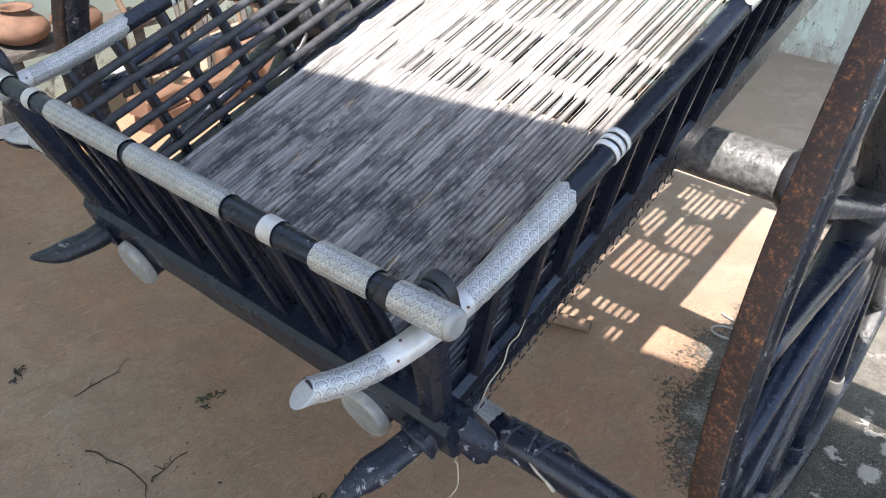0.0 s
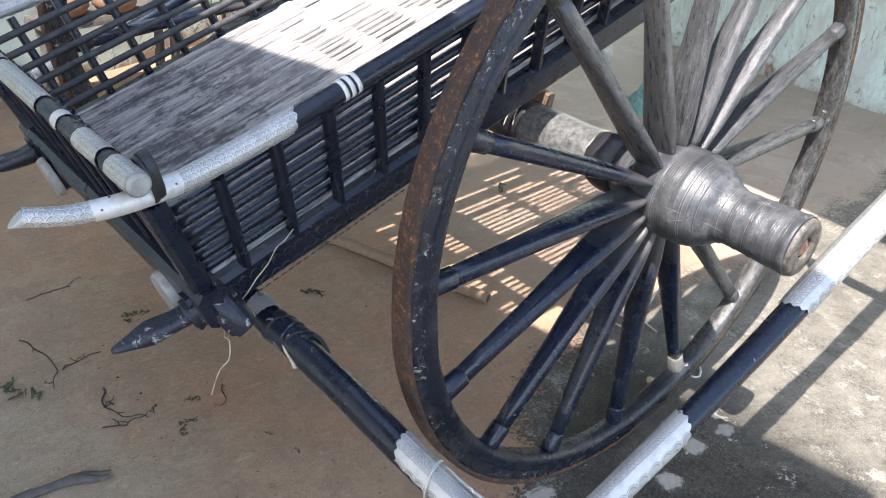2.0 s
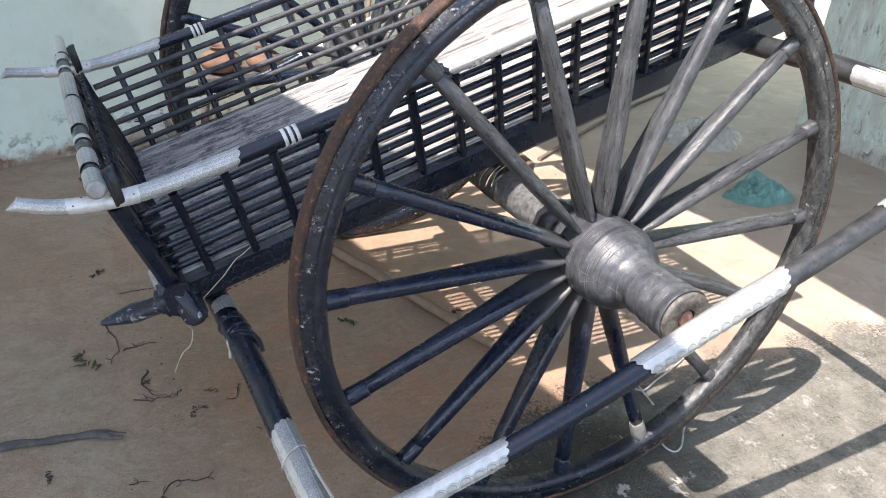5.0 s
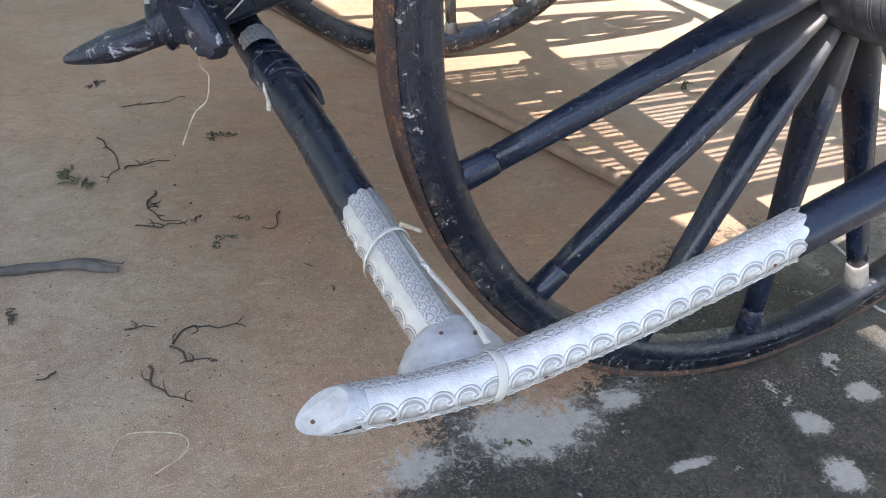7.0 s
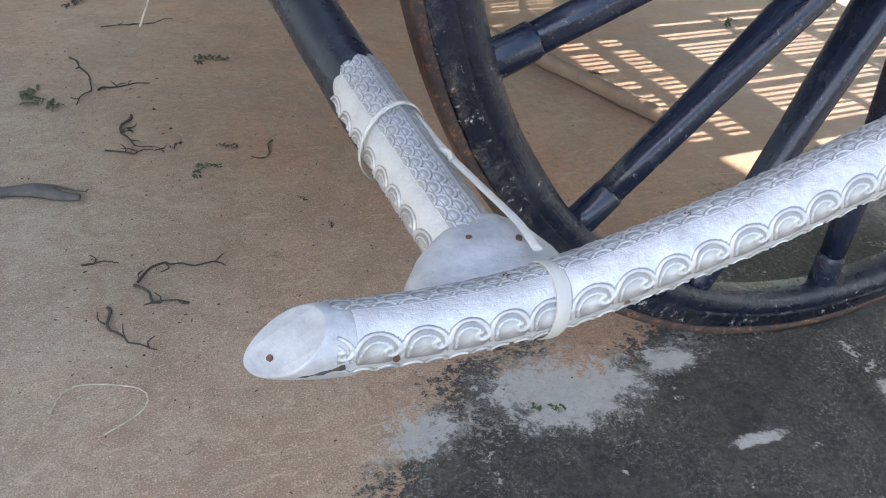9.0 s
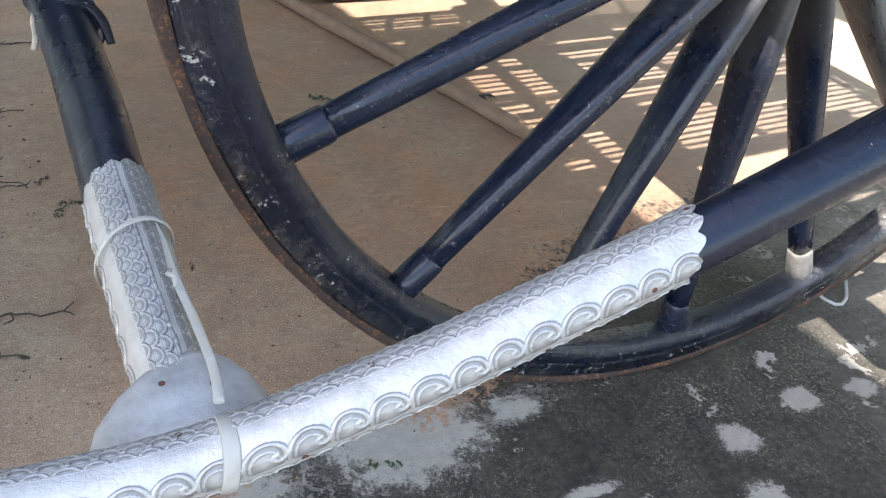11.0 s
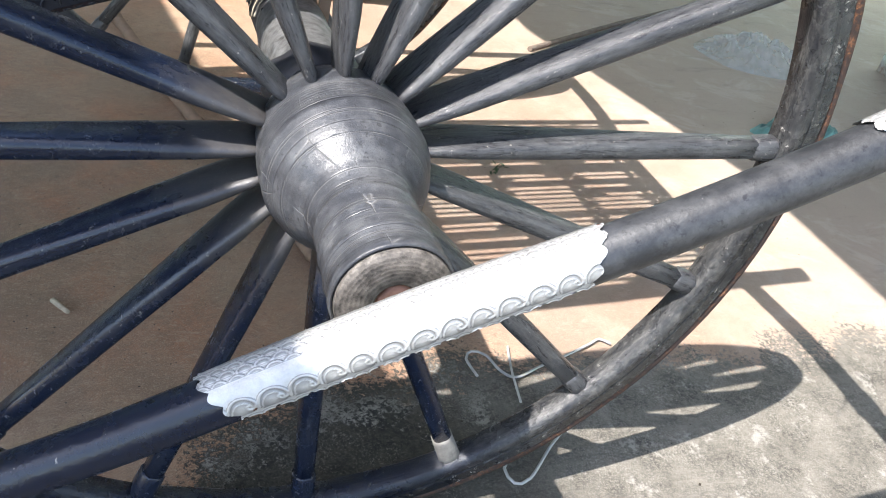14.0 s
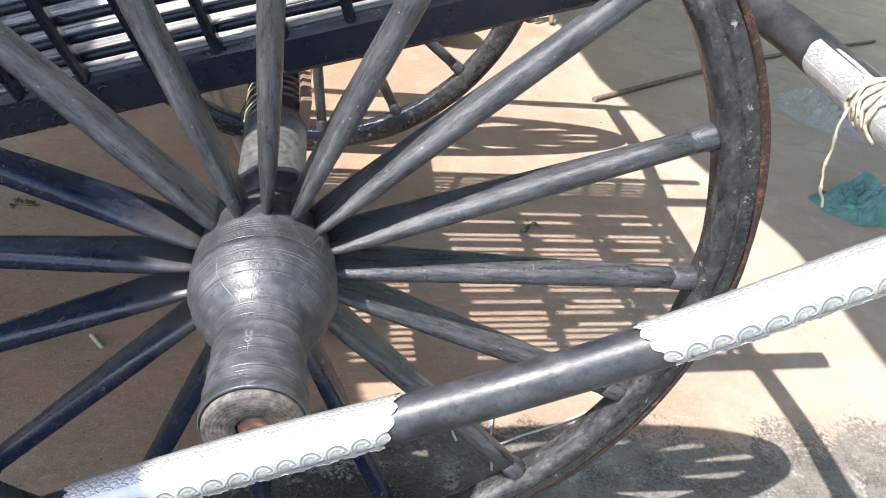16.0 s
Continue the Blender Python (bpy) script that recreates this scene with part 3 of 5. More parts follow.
def wall_material(name="mint_limewash", scuffed=False):
    """Pale mint limewash, with black mould and red splash marks low down; scuffed to grey plaster where asked."""
    n = Nodes(name)
    v = n.coords(space="Object")
    sep = n.put("ShaderNodeSeparateXYZ")
    n.join(v, sep.inputs[0])
    base = n.ramp(n.noise(v, 1.6, 5, 0.6), [(0.3, (0.62, 0.74, 0.67)), (0.7, (0.70, 0.80, 0.73))])
    base = n.mix(n.ramp(n.noise(v, 9, 5), [(0.45, 0.0), (0.7, 0.25)]), base, (0.55, 0.55, 0.44))
    wet = n.math("ADD", sep.outputs[2], n.math("MULTIPLY", n.math("SUBTRACT", n.noise(v, 5, 6, 0.7), 0.5), 0.5))
    low = n.ramp(wet, [(0.02, 1.0), (0.24, 0.0)])
    red = n.ramp(wet, [(0.0, 0.85), (0.10, 0.0)])
    mould = n.ramp(n.noise(v, 13, 7, 0.75, 0.5), [(0.53, 0.0), (0.60, 1.0)])
    high = n.ramp(n.noise(v, 1.9, 4, 0.6), [(0.50, 0.0), (0.66, 0.55)])
    c = n.mix(n.math("MULTIPLY", mould, n.math("MAXIMUM", low, n.math("MULTIPLY", high, 0.12))), base, (0.045, 0.055, 0.045))
    c = n.mix(red, c, (0.24, 0.13, 0.085))
    specks = n.ramp(n.noise(v, 38, 6, 0.75, 0.4), [(0.655, 0.0), (0.70, 0.7)])
    c = n.mix(specks, c, (0.16, 0.18, 0.15))
    if scuffed:
        rub = n.noise(n.coords((7, 7, 2.2)), 1.3, 8, 0.78, 0.4)
        c = n.mix(n.ramp(rub, [(0.43, 0.0), (0.56, 0.85)]), c, (0.52, 0.535, 0.49))
        c = n.mix(n.ramp(n.noise(n.coords((16, 16, 6)), 1.5, 7, 0.8, 0.5), [(0.57, 0.0), (0.63, 0.75)]), c, (0.15, 0.155, 0.125))
    return n.finish(c, 0.85, n.noise(v, 45, 6, 0.7), 0.35, 0.004)


def plain(name, color, rough=0.7, scale=25, spread=0.35, metal=0.0, bump=0.3):
    """A plain material with mottling and fine relief."""
    n = Nodes(name)
    v = n.coords(shift=True)
    a = n.noise(v, scale, 5, 0.65)
    lo = tuple(x * (1 - spread) for x in color)
    hi = tuple(min(1, x * (1 + spread)) for x in color)
    return n.finish(n.ramp(a, [(0.3, lo), (0.7, hi)]), rough, a, bump, 0.003, metal)


M_SUN_SPOKE, M_GUARD = sunlit_spoke_paint(), guard_paint()
M_BLACK, M_WORN, M_HUB, M_RUST, M_FELLOE = black_paint(), worn_paint(), cracked_paint(), rust_iron(), felloe_wood()
M_CANE, M_SILVER, M_TIN, M_FINE = cane(), silver(True), silver(False), silver(True, 0.6)
M_PRESSED, M_SCRAPED = pressed(), scuffed_black("scraped_black", 0.26)
M_FLOOR, M_WALL, M_SCUFFED = floor_material(), wall_material(), wall_material("scuffed_limewash", True)
M_ENDGRAIN = end_grain()
M_POLE = bare_wood("dry_pole_wood", (0.12, 0.078, 0.050), (0.27, 0.18, 0.122), 30)
M_BARE = bare_wood("bare_pale_wood", (0.045, 0.042, 0.040), (0.24, 0.228, 0.205), 70)
M_BOLT = plain("rusty_bolt", (0.33, 0.17, 0.12), 0.6, 60)
M_CLAY = plain("fired_clay", (0.15, 0.080, 0.052), 0.8, 14)
M_TWIG = plain("dry_twig", (0.045, 0.036, 0.028), 0.85, 60)
M_STICK = plain("grey_branch", (0.085, 0.075, 0.068), 0.85, 40)
M_DUSTY = plain("dusty_stick", (0.16, 0.125, 0.10), 0.85, 40)
M_LEAF = plain("dead_leaf", (0.055, 0.062, 0.030), 0.8, 40)
M_STRING = plain("frayed_twine", (0.42, 0.36, 0.27), 0.9, 80)
M_STRAP = plain("black_rubber", (0.016, 0.016, 0.019), 0.45, 40)
M_WIRE = plain("pale_wire", (0.40, 0.40, 0.385), 0.45, 40, 0.2)
M_TEAL = plain("teal_plastic", (0.11, 0.245, 0.225), 0.45, 20)
M_BAGGY = plain("clear_plastic", (0.62, 0.64, 0.63), 0.25, 20, 0.15)
M_DULL = plain("dull_tin", (0.150, 0.150, 0.147), 0.38, 75, 0.6, 0.35, 0.6)
M_BAGGY.node_tree.nodes["Principled BSDF"].inputs["Alpha"].default_value = 0.4
M_DULL2 = plain("weathered_tin", (0.27, 0.27, 0.258), 0.5, 40, 0.3, 0.1)
M_ZINC = plain("dull_zinc", (0.37, 0.38, 0.38), 0.5, 38, 0.28, 0.25, 0.5)
M_ROOF = plain("roof_sheet", (0.22, 0.215, 0.205), 0.8, 5, 0.15)
M_TAPE = plain("plastic_tape", (0.60, 0.59, 0.53), 0.35, 30, 0.15)
M_TAPE.node_tree.nodes["Principled BSDF"].inputs["Alpha"].default_value = 0.5
M_ROD = plain("dusty_black_rod", (0.040, 0.041, 0.045), 0.6, 45, 0.6)
M_NAIL = plain("rusty_nail", (0.10, 0.045, 0.028), 0.7, 60)
M_SLIT = plain("dark_opening", (0.045, 0.036, 0.030), 0.8, 60)
M_WHITE = plain("white_paint_ring", (0.60, 0.60, 0.58), 0.5, 40, 0.15)


# ---- geometry helpers ----
YAW = Matrix.Identity(4)            # turn of the parts that are placed next

def mesh(name, verts, faces, mat, smooth=True, uvs=None, edge=None):
    me = bpy.data.meshes.new(name)
    me.from_pydata(verts, [], faces)
    me.materials.append(mat)
    if smooth:
        me.polygons.foreach_set("use_smooth", [len(f) <= 6 for f in faces])
    if uvs is not None:
        lay = me.uv_layers.new(name="UVMap")
        idx = np.zeros(len(me.loops), dtype=np.int32)
        me.loops.foreach_get("vertex_index", idx)
        lay.data.foreach_set("uv", np.array(uvs, dtype=np.float32)[idx].ravel())
        if edge is not None:
            lay = me.uv_layers.new(name="edge")
            lay.data.foreach_set("uv", np.array(edge, dtype=np.float32)[idx].ravel())
    me.update()
    return me


def place(name, me, parent=None, label="", at=None):
    """One mesh object, under a thing or a part. Meshes are in the place's own axes unless at is given."""
    ob = new(name, me)
    ob.matrix_basis = YAW @ at if at is not None else YAW.copy()
    if parent is not None:
        ob.parent = parent
        ob.matrix_parent_inverse = whole(parent).inverted()
    if label:
        ob["label"] = label
    return ob


def whole(ob):
    m = ob.matrix_parent_inverse @ ob.matrix_basis
    return whole(ob.parent) @ m if ob.parent else ob.matrix_basis.copy()


def thing(name, at, label, category, group=""):
    ob = new(name)
    ob.matrix_basis = Matrix.Translation(at)
    return tagged(ob, label, category, group)


def glide(points, step=0.02):
    """A smooth line through the points, in even steps."""
    p = [Vector(q) for q in points]
    if len(p) == 2:
        k = max(2, int((p[1] - p[0]).length / step))
        return [p[0].lerp(p[1], i / k) for i in range(k + 1)]
    out = []
    for i in range(len(p) - 1):
        a, b = p[max(i - 1, 0)], p[min(i + 2, len(p) - 1)]
        k = max(2, int((p[i + 1] - p[i]).length / step))
        for j in range(k):
            t = j / k
            out.append(0.5 * ((2 * p[i]) + (p[i + 1] - a) * t + (2 * a - 5 * p[i] + 4 * p[i + 1] - b) * t * t + (3 * p[i] - a - 3 * p[i + 1] + b) * t ** 3))
    out.append(p[-1])
    return out


def frames(line, up=Vector((0, 0, 1))):
    """Tangent, side and top at each point of a line."""
    out = []
    for i, q in enumerate(line):
        t = (line[min(i + 1, len(line) - 1)] - line[max(i - 1, 0)]).normalized()
        s = t.cross(up)
        if s.length < 1e-4:
            s = Vector((1, 0, 0))
        s.normalize()
        out.append((q, t, s, s.cross(t)))
    return out


def tube(name, points, radius, mat, sides=14, step=0.02, flat=1.0, rough=0.0, seed=0, caps=True, up=Vector((0, 0, 1)), smooth=True):
    """A round or oval bar along a smooth line. radius: a number, or a function of 0 to 1. flat: height over width."""
    line = glide(points, step)
    rnd = random.Random(seed)
    verts, faces = [], []
    total = len(line) - 1
    wob = [rnd.uniform(-1, 1) for _ in range(sides)]
    for i, (q, t, s, u) in enumerate(frames(line, up)):
        r = radius(i / total) if callable(radius) else radius
        for k in range(sides):
            a = 2 * math.pi * k / sides
            rr = r * (1 + rough * (0.5 * wob[k] + 0.7 * noise.noise(q * 14 + Vector((k * 0.7, seed, 0)))))
            verts.append(q + s * (rr * math.cos(a)) + u * (rr * math.sin(a) * flat))
    for i in range(total):
        for k in range(sides):
            a, b = i * sides + k, i * sides + (k + 1) % sides
            faces.append((a, a + sides, b + sides, b))
    if caps:
        faces.append(tuple(range(sides)))
        faces.append(tuple(total * sides + k for k in reversed(range(sides))))
    return mesh(name, verts, faces, mat, smooth)


def turned(name, profile, mat, sides=40):
    """A turned form about the y axis: (y, r) pairs."""
    verts, faces = [], []
    for y, r in profile:
        for k in range(sides):
            a = 2 * math.pi * k / sides
            verts.append((r * math.cos(a), y, r * math.sin(a)))
    for i in range(len(profile) - 1):
        for k in range(sides):
            a, b = i * sides + k, i * sides + (k + 1) % sides
            faces.append((a, b, b + sides, a + sides))
    faces.append(tuple(reversed(range(sides))))
    faces.append(tuple((len(profile) - 1) * sides + k for k in range(sides)))
    return mesh(name, verts, faces, mat)


def loft(name, sections, mat, smooth=False):
    """A solid through rings of equal count."""
    n = len(sections[0])
    verts = [v for s in sections for v in s]
    faces = []
    for i in range(len(sections) - 1):
        for k in range(n):
            a, b = i * n + k, i * n + (k + 1) % n
            faces.append((a, b, b + n, a + n))
    faces.append(tuple(reversed(range(n))))
    faces.append(tuple((len(sections) - 1) * n + k for k in range(n)))
    return mesh(name, verts, faces, mat, smooth)


def beam(name, a, b, w, h, mat, up=Vector((0, 0, 1)), bevel=0.15, wob=0.0, seed=0, taper=1.0):
    """A squared timber with eased edges from a to b."""
    line = glide([a, b], 0.08)
    rnd = random.Random(seed)
    c = bevel * min(w, h)
    ring = [(-w / 2 + c, -h / 2), (w / 2 - c, -h / 2), (w / 2, -h / 2 + c), (w / 2, h / 2 - c), (w / 2 - c, h / 2), (-w / 2 + c, h / 2), (-w / 2, h / 2 - c), (-w / 2, -h / 2 + c)]
    secs = []
    for i, (q, t, s, u) in enumerate(frames(line, up)):
        f = 1 + (taper - 1) * i / (len(line) - 1)
        secs.append([q + s * (x * f + rnd.uniform(-wob, wob)) + u * (y * f + rnd.uniform(-wob, wob)) for x, y in ring])
    return loft(name, secs, mat)


def wave_unit():
    """One running wave, 1 wide: a hump that curls in on itself at its far foot."""
    hump = [(-0.02 + 0.52 * (1 - math.cos(a)), 0.12 + 0.86 * math.sin(a) ** 0.85) for a in [math.pi * 0.5 * j / 8 for j in range(9)]]
    fall = [(0.50 + 0.44 * math.sin(a), 0.42 + 0.56 * math.cos(a)) for a in [math.pi * 0.5 * j / 7 for j in range(1, 8)]]
    curl_in = [(0.74 + (0.20 - 0.018 * j) * math.cos(0.55 * j), 0.42 - (0.28 - 0.026 * j) * math.sin(0.55 * j)) for j in range(1, 10)]
    return np.array(hump + fall + curl_in)


WAVE = wave_unit()


def near_line(px, py, line):
    """Distance of each point to an open line."""
    best = np.full(px.shape, 9.0)
    for (ax, ay), (bx, by) in zip(line[:-1], line[1:]):
        dx, dy = bx - ax, by - ay
        t = np.clip(((px - ax) * dx + (py - ay) * dy) / (dx * dx + dy * dy + 1e-9), 0, 1)
        best = np.minimum(best, np.hypot(px - ax - t * dx, py - ay - t * dy))
    return best


def relief(x, e, k, all_waves=False):
    """Height, 0 to 1, of the pressed pattern: x along the bar, e up from the front border; k scales it."""
    x = x + 0.0011 * np.sin(x * 61.0) + 0.0006 * np.sin(e * 240.0 + x * 35.0)
    ridge = lambda d, at, w: np.clip(1 - np.abs(d - at) / w, 0, 1)
    cw, ch = 0.0200 * k, 0.0128 * k
    beads = 0.86 + 0.14 * np.sin(x * 2600.0 / k) * np.sin(e * 2300.0 / k)

    def waves(base, off):
        ux = (x / cw + off) % 1
        uy = (e - base) / ch
        d = np.minimum(near_line(ux, uy, WAVE), near_line(ux - 1, uy, WAVE))
        d2 = near_line(ux, uy, WAVE[:17] * (0.72, 0.74) + (0.12, 0.0))
        inside = np.clip(1 - np.hypot((ux - 0.46) / 0.46, (uy - 0.35) / 0.58), 0, 1)
        return np.maximum(np.maximum(0.95 * ridge(d, 0, 0.075) * beads, 0.70 * ridge(d2, 0, 0.055) * beads), 0.42 * inside ** 0.6)

    if all_waves:
        rise = 0.0092 * k
        row = np.floor(e / rise)
        low = waves((row - 1) * rise, 0.5 * ((row - 1) % 2))
        here = waves(row * rise, 0.5 * (row % 2))
        return np.where(low > 0.15, low, here)
    wave = waves(0.0052 * k, 0.0)
    foot = np.hypot((x / (cw * 0.5)) % 1 - 0.5, e / (cw * 0.5) / 0.62)
    wave = np.where(e < 0.0048 * k, 0.75 * ridge(foot, 0.42, 0.12) + 0.3 * np.clip(1 - foot / 0.4, 0, 1), wave)
    cell, rowh = 0.0118 * k, 0.0056 * k
    lean = np.floor(e / rowh)
    fx = (x / cell + 0.5 * (lean % 2)) % 1 - 0.5
    fy = (e / rowh) % 1
    d = np.hypot(fx, (fy - 0.1) * 0.62)
    scale = np.maximum(0.9 * ridge(d, 0.44, 0.085) * beads, 0.45 * np.clip(1 - d / 0.42, 0, 1) ** 0.5)
    top = (0.0300 * k, 0.0300 * k + 3 * rowh)
    return np.where(e < 0.0222 * k, wave, np.where((e > top[0]) & (e < top[1]), scale, np.where(e > top[1] + 0.004, 0.6 * scale, 0.0)))


def plate_on(name, points, radius, mat, t0, t1, a0, a1, lift=0.0018, step=0.006, wave=0.012, ends=(True, True), flat=1.0, waves=6, emboss=0.0, k=1.0, all_waves=False, pinch=1.0, puff=0.0):
    """A thin sheet wrapped round part of a bar between two shares of its length; scalloped along its border, pressed with a pattern where emboss is given."""
    line = glide(points, step)
    fr = frames(line)
    total = len(line) - 1
    lens = np.concatenate([[0.0], np.cumsum([(line[i + 1] - line[i]).length for i in range(total)])])
    L0, L1 = lens[int(t0 * total)], lens[int(t1 * total)]
    cols, rows = 40, max(4, int((L1 - L0) / step))
    if emboss:
        cols, rows = int(110 if k > 0.9 else 120), int((L1 - L0) / (0.0011 * k ** 0.6))
    f = np.tile(np.arange(cols + 1) / cols, (rows + 1, 1))
    g = np.tile((np.arange(rows + 1) / rows)[:, None], (1, cols + 1))
    lip = 0.35 * wave * (1 - np.abs(np.cos(math.pi * waves * f))) + 3.0 * wave * np.maximum(0.0, 0.66 - f) ** 1.5 + 1.2 * wave * np.maximum(0.0, f - 0.85)
    e0, e1 = (lip if ends[0] else 0 * lip), (lip if ends[1] else 0 * lip)
    d = L0 + e0 + (L1 - L0 - e0 - e1) * g
    along = lambda n: np.stack([np.interp(d, lens, [v[n][c] for v in fr]) for c in range(3)], -1)
    q, s, u = along(0), along(2), along(3)
    r = np.vectorize(radius)(d / lens[-1]) + lift + puff * np.sin(math.pi * g) if callable(radius) else np.full(d.shape, radius + lift)
    border = 0.07 * (0.5 - np.abs(f - 0.5)) / 0.5
    sc = 0.045 * (1 - np.abs(np.sin(d * math.pi / (0.0225 * k)))) * (1 - np.minimum(1, border / 0.012))
    a = a0 + (a1 - a0) * (f + np.where(f < 0.5, sc, -sc) * 0.9)
    a = (a0 + a1) / 2 + (a - (a0 + a1) / 2) * (pinch + (1 - pinch) * g)
    h = relief(d, np.abs(a - a0) * r, k, all_waves) if emboss else 0 * d
    rr = (r + emboss * h)[..., None]
    co = q + s * (rr * np.cos(a)[..., None]) + u * (rr * np.sin(a)[..., None] * flat)
    uvs = np.stack([d, a * r], -1).reshape(-1, 2)
    edge = np.stack([np.abs(a - a0) * r, h], -1).reshape(-1, 2)
    i = (np.arange(rows)[:, None] * (cols + 1) + np.arange(cols)).ravel()
    faces = np.stack([i, i + 1, i + cols + 2, i + cols + 1], -1).tolist()
    return mesh(name, co.reshape(-1, 3).tolist(), faces, mat, True, uvs, edge)


# ---- structure ----
def setting(name, me):
    ob = new(name, me)
    ob["kind"] = "structure"
    return ob


def slab(name, corners, z0, z1, mat):
    n = len(corners)
    v = [(x, y, z0) for x, y in corners] + [(x, y, z1) for x, y in corners]
    f = [tuple(reversed(range(n))), tuple(range(n, 2 * n))] + [(i, (i + 1) % n, (i + 1) % n + n, i + n) for i in range(n)]
    return mesh(name, v, f, mat, False)


R = 60
setting("ground", mesh("ground", [(-R, -R, 0), (R, -R, 0), (R, R, 0), (-R, R, 0)], [(0, 1, 2, 3)], M_FLOOR, False))

# mint wall behind the cart
WA = radians(21.0)
wx, wy = math.cos(WA), math.sin(WA)


def on_wall(d, back=0.0):
    return (-1.0 + wx * d - wy * back, 2.79 + wy * d + wx * back)


setting("wall_north", slab("wall_north", [on_wall(-6), on_wall(7.5), on_wall(7.5, 0.22), on_wall(-6, 0.22)], -0.05, 3.2, M_WALL))
# end wall with its free corner
setting("wall_east", slab("wall_east", [(3.17, -3.2), (3.17, 2.31), (5.0, 2.31), (5.0, 2.09), (3.39, 2.09), (3.39, -3.2)], -0.05, 3.2, M_SCUFFED))
setting("wall_recess", slab("wall_recess", [(5.6, 2.0), (5.6, 6.5), (5.8, 6.5), (5.8, 2.0)], -0.05, 3.2, M_WALL))
# roofs on both sides of the open strip that lets the sun in
H = 2.75


def roof_edge(base, slant, y):
    return base - (SUN_X + slant * SUN_Y) * H - slant * y


EA = (0.304, 0.216)
setting("roof_west", slab("roof_west", [(-4.2, -1.15), (roof_edge(*EA, -1.15), -1.15), (roof_edge(*EA, 4.2), 4.2), (-4.2, 4.2)], H - 0.12, H, M_ROOF))
DROP_X, DROP_Y = SUN_X * H, SUN_Y * H
east = [(x - DROP_X, y - DROP_Y) for x, y in ((1.69, -0.3), (1.672, 1.2), (1.52, 1.75), (1.32, 2.46), (1.25, 3.6), (1.1, 7.0))]
setting("roof_east", slab("roof_east", east[::-1] + [(3.6, east[0][1]), (3.6, east[-1][1])], H, H + 0.12, M_ROOF))

# ---- the bullock cart ----
PITCH = math.atan(0.356)
PC, PS = math.cos(PITCH), math.sin(PITCH)
MID = 0.742                       # middle of the cart across
AXLE = 0.695


def bed(u, y, w):
    """A point of the tilted body: u along it from over the axle, w above the top of its side beams."""
    return Vector((u * PC - w * PS, y, 0.90 + u * PS + w * PC))


UPW = Vector((-PS, 0, PC))
YAW = Matrix.Translation((0, -0.26, 0)) @ Matrix.Rotation(radians(1.5), 4, "Z") @ Matrix.Translation((0, 0.26, 0))
cart = thing("bullock_cart", (0, MID, 0), "black painted wooden bullock cart with embossed silver trim, tilted backwards", "cart")
mir = lambda y: 2 * MID - y


# wheels
def spoke_mesh(mat):
    prof = [(0.078, 0.0062, 0.012, 0.080), (0.105, 0.0088, 0.007, 0.083), (0.16, 0.0125, 0.006, 0.078), (0.25, 0.0150, 0.009, 0.069), (0.40, 0.0164, 0.0135, 0.0555), (0.52, 0.0162, 0.0150, 0.0485), (0.600, 0.0152, 0.0150, 0.0450)]
    secs = []
    for x, hz, front, back in prof:
        ring = []
        for k in range(20):
            a = 2 * math.pi * (k + 0.5) / 20
            c, q = math.cos(a), math.sin(a)
            mid, half = (front + back) / 2 - 0.040, (back - front) / 2
            ring.append((x, mid + half * math.copysign(abs(c) ** 0.75, c), hz * math.copysign(abs(q) ** 0.70, q)))
        secs.append(ring)
    return loft("spoke", secs, mat, True)


def foot_mesh(mat):
    secs = []
    for x, h in ((0.577, 0.0160), (0.580, 0.0172), (0.615, 0.0176), (0.640, 0.0176)) if mat is M_WORN else ((0.572, 0.0160), (0.578, 0.0172), (0.615, 0.0182), (0.640, 0.0182)) if mat is M_BARE else ((0.588, 0.0150), (0.594, 0.0165), (0.615, 0.0172), (0.640, 0.0172)):
        c = 0.0085
        secs.append([(x, p - 0.0100, q) for p, q in ((-h + c, -h), (h - c, -h), (h, -h + c), (h, h - c), (h - c, h), (-h + c, h), (-h, h - c), (-h, -h + c))])
    return loft("spoke_foot", secs, mat, True)


def ring_mesh(name, profile, mat, sides=144, wob=0.0, joints=0):
    """A ring about the y axis from a closed profile of (r, y)."""
    n = len(profile)
    verts, faces = [], []
    for k in range(sides):
        a = 2 * math.pi * k / sides
        for j, (r, y) in enumerate(profile):
            rr = r + wob * noise.noise(Vector((math.cos(a) * 6, math.sin(a) * 6, j * 1.7)))
            verts.append((rr * math.cos(a), y + 0.5 * wob * noise.noise(Vector((math.cos(a) * 5, math.sin(a) * 5, j + 9.0))), rr * math.sin(a)))
    for k in range(sides):
        for j in range(n):
            a, b = k * n + j, k * n + (j + 1) % n
            c, d = ((k + 1) % sides) * n + j, ((k + 1) % sides) * n + (j + 1) % n
            faces.append((a, c, d, b))
    return mesh(name, verts, faces, mat)


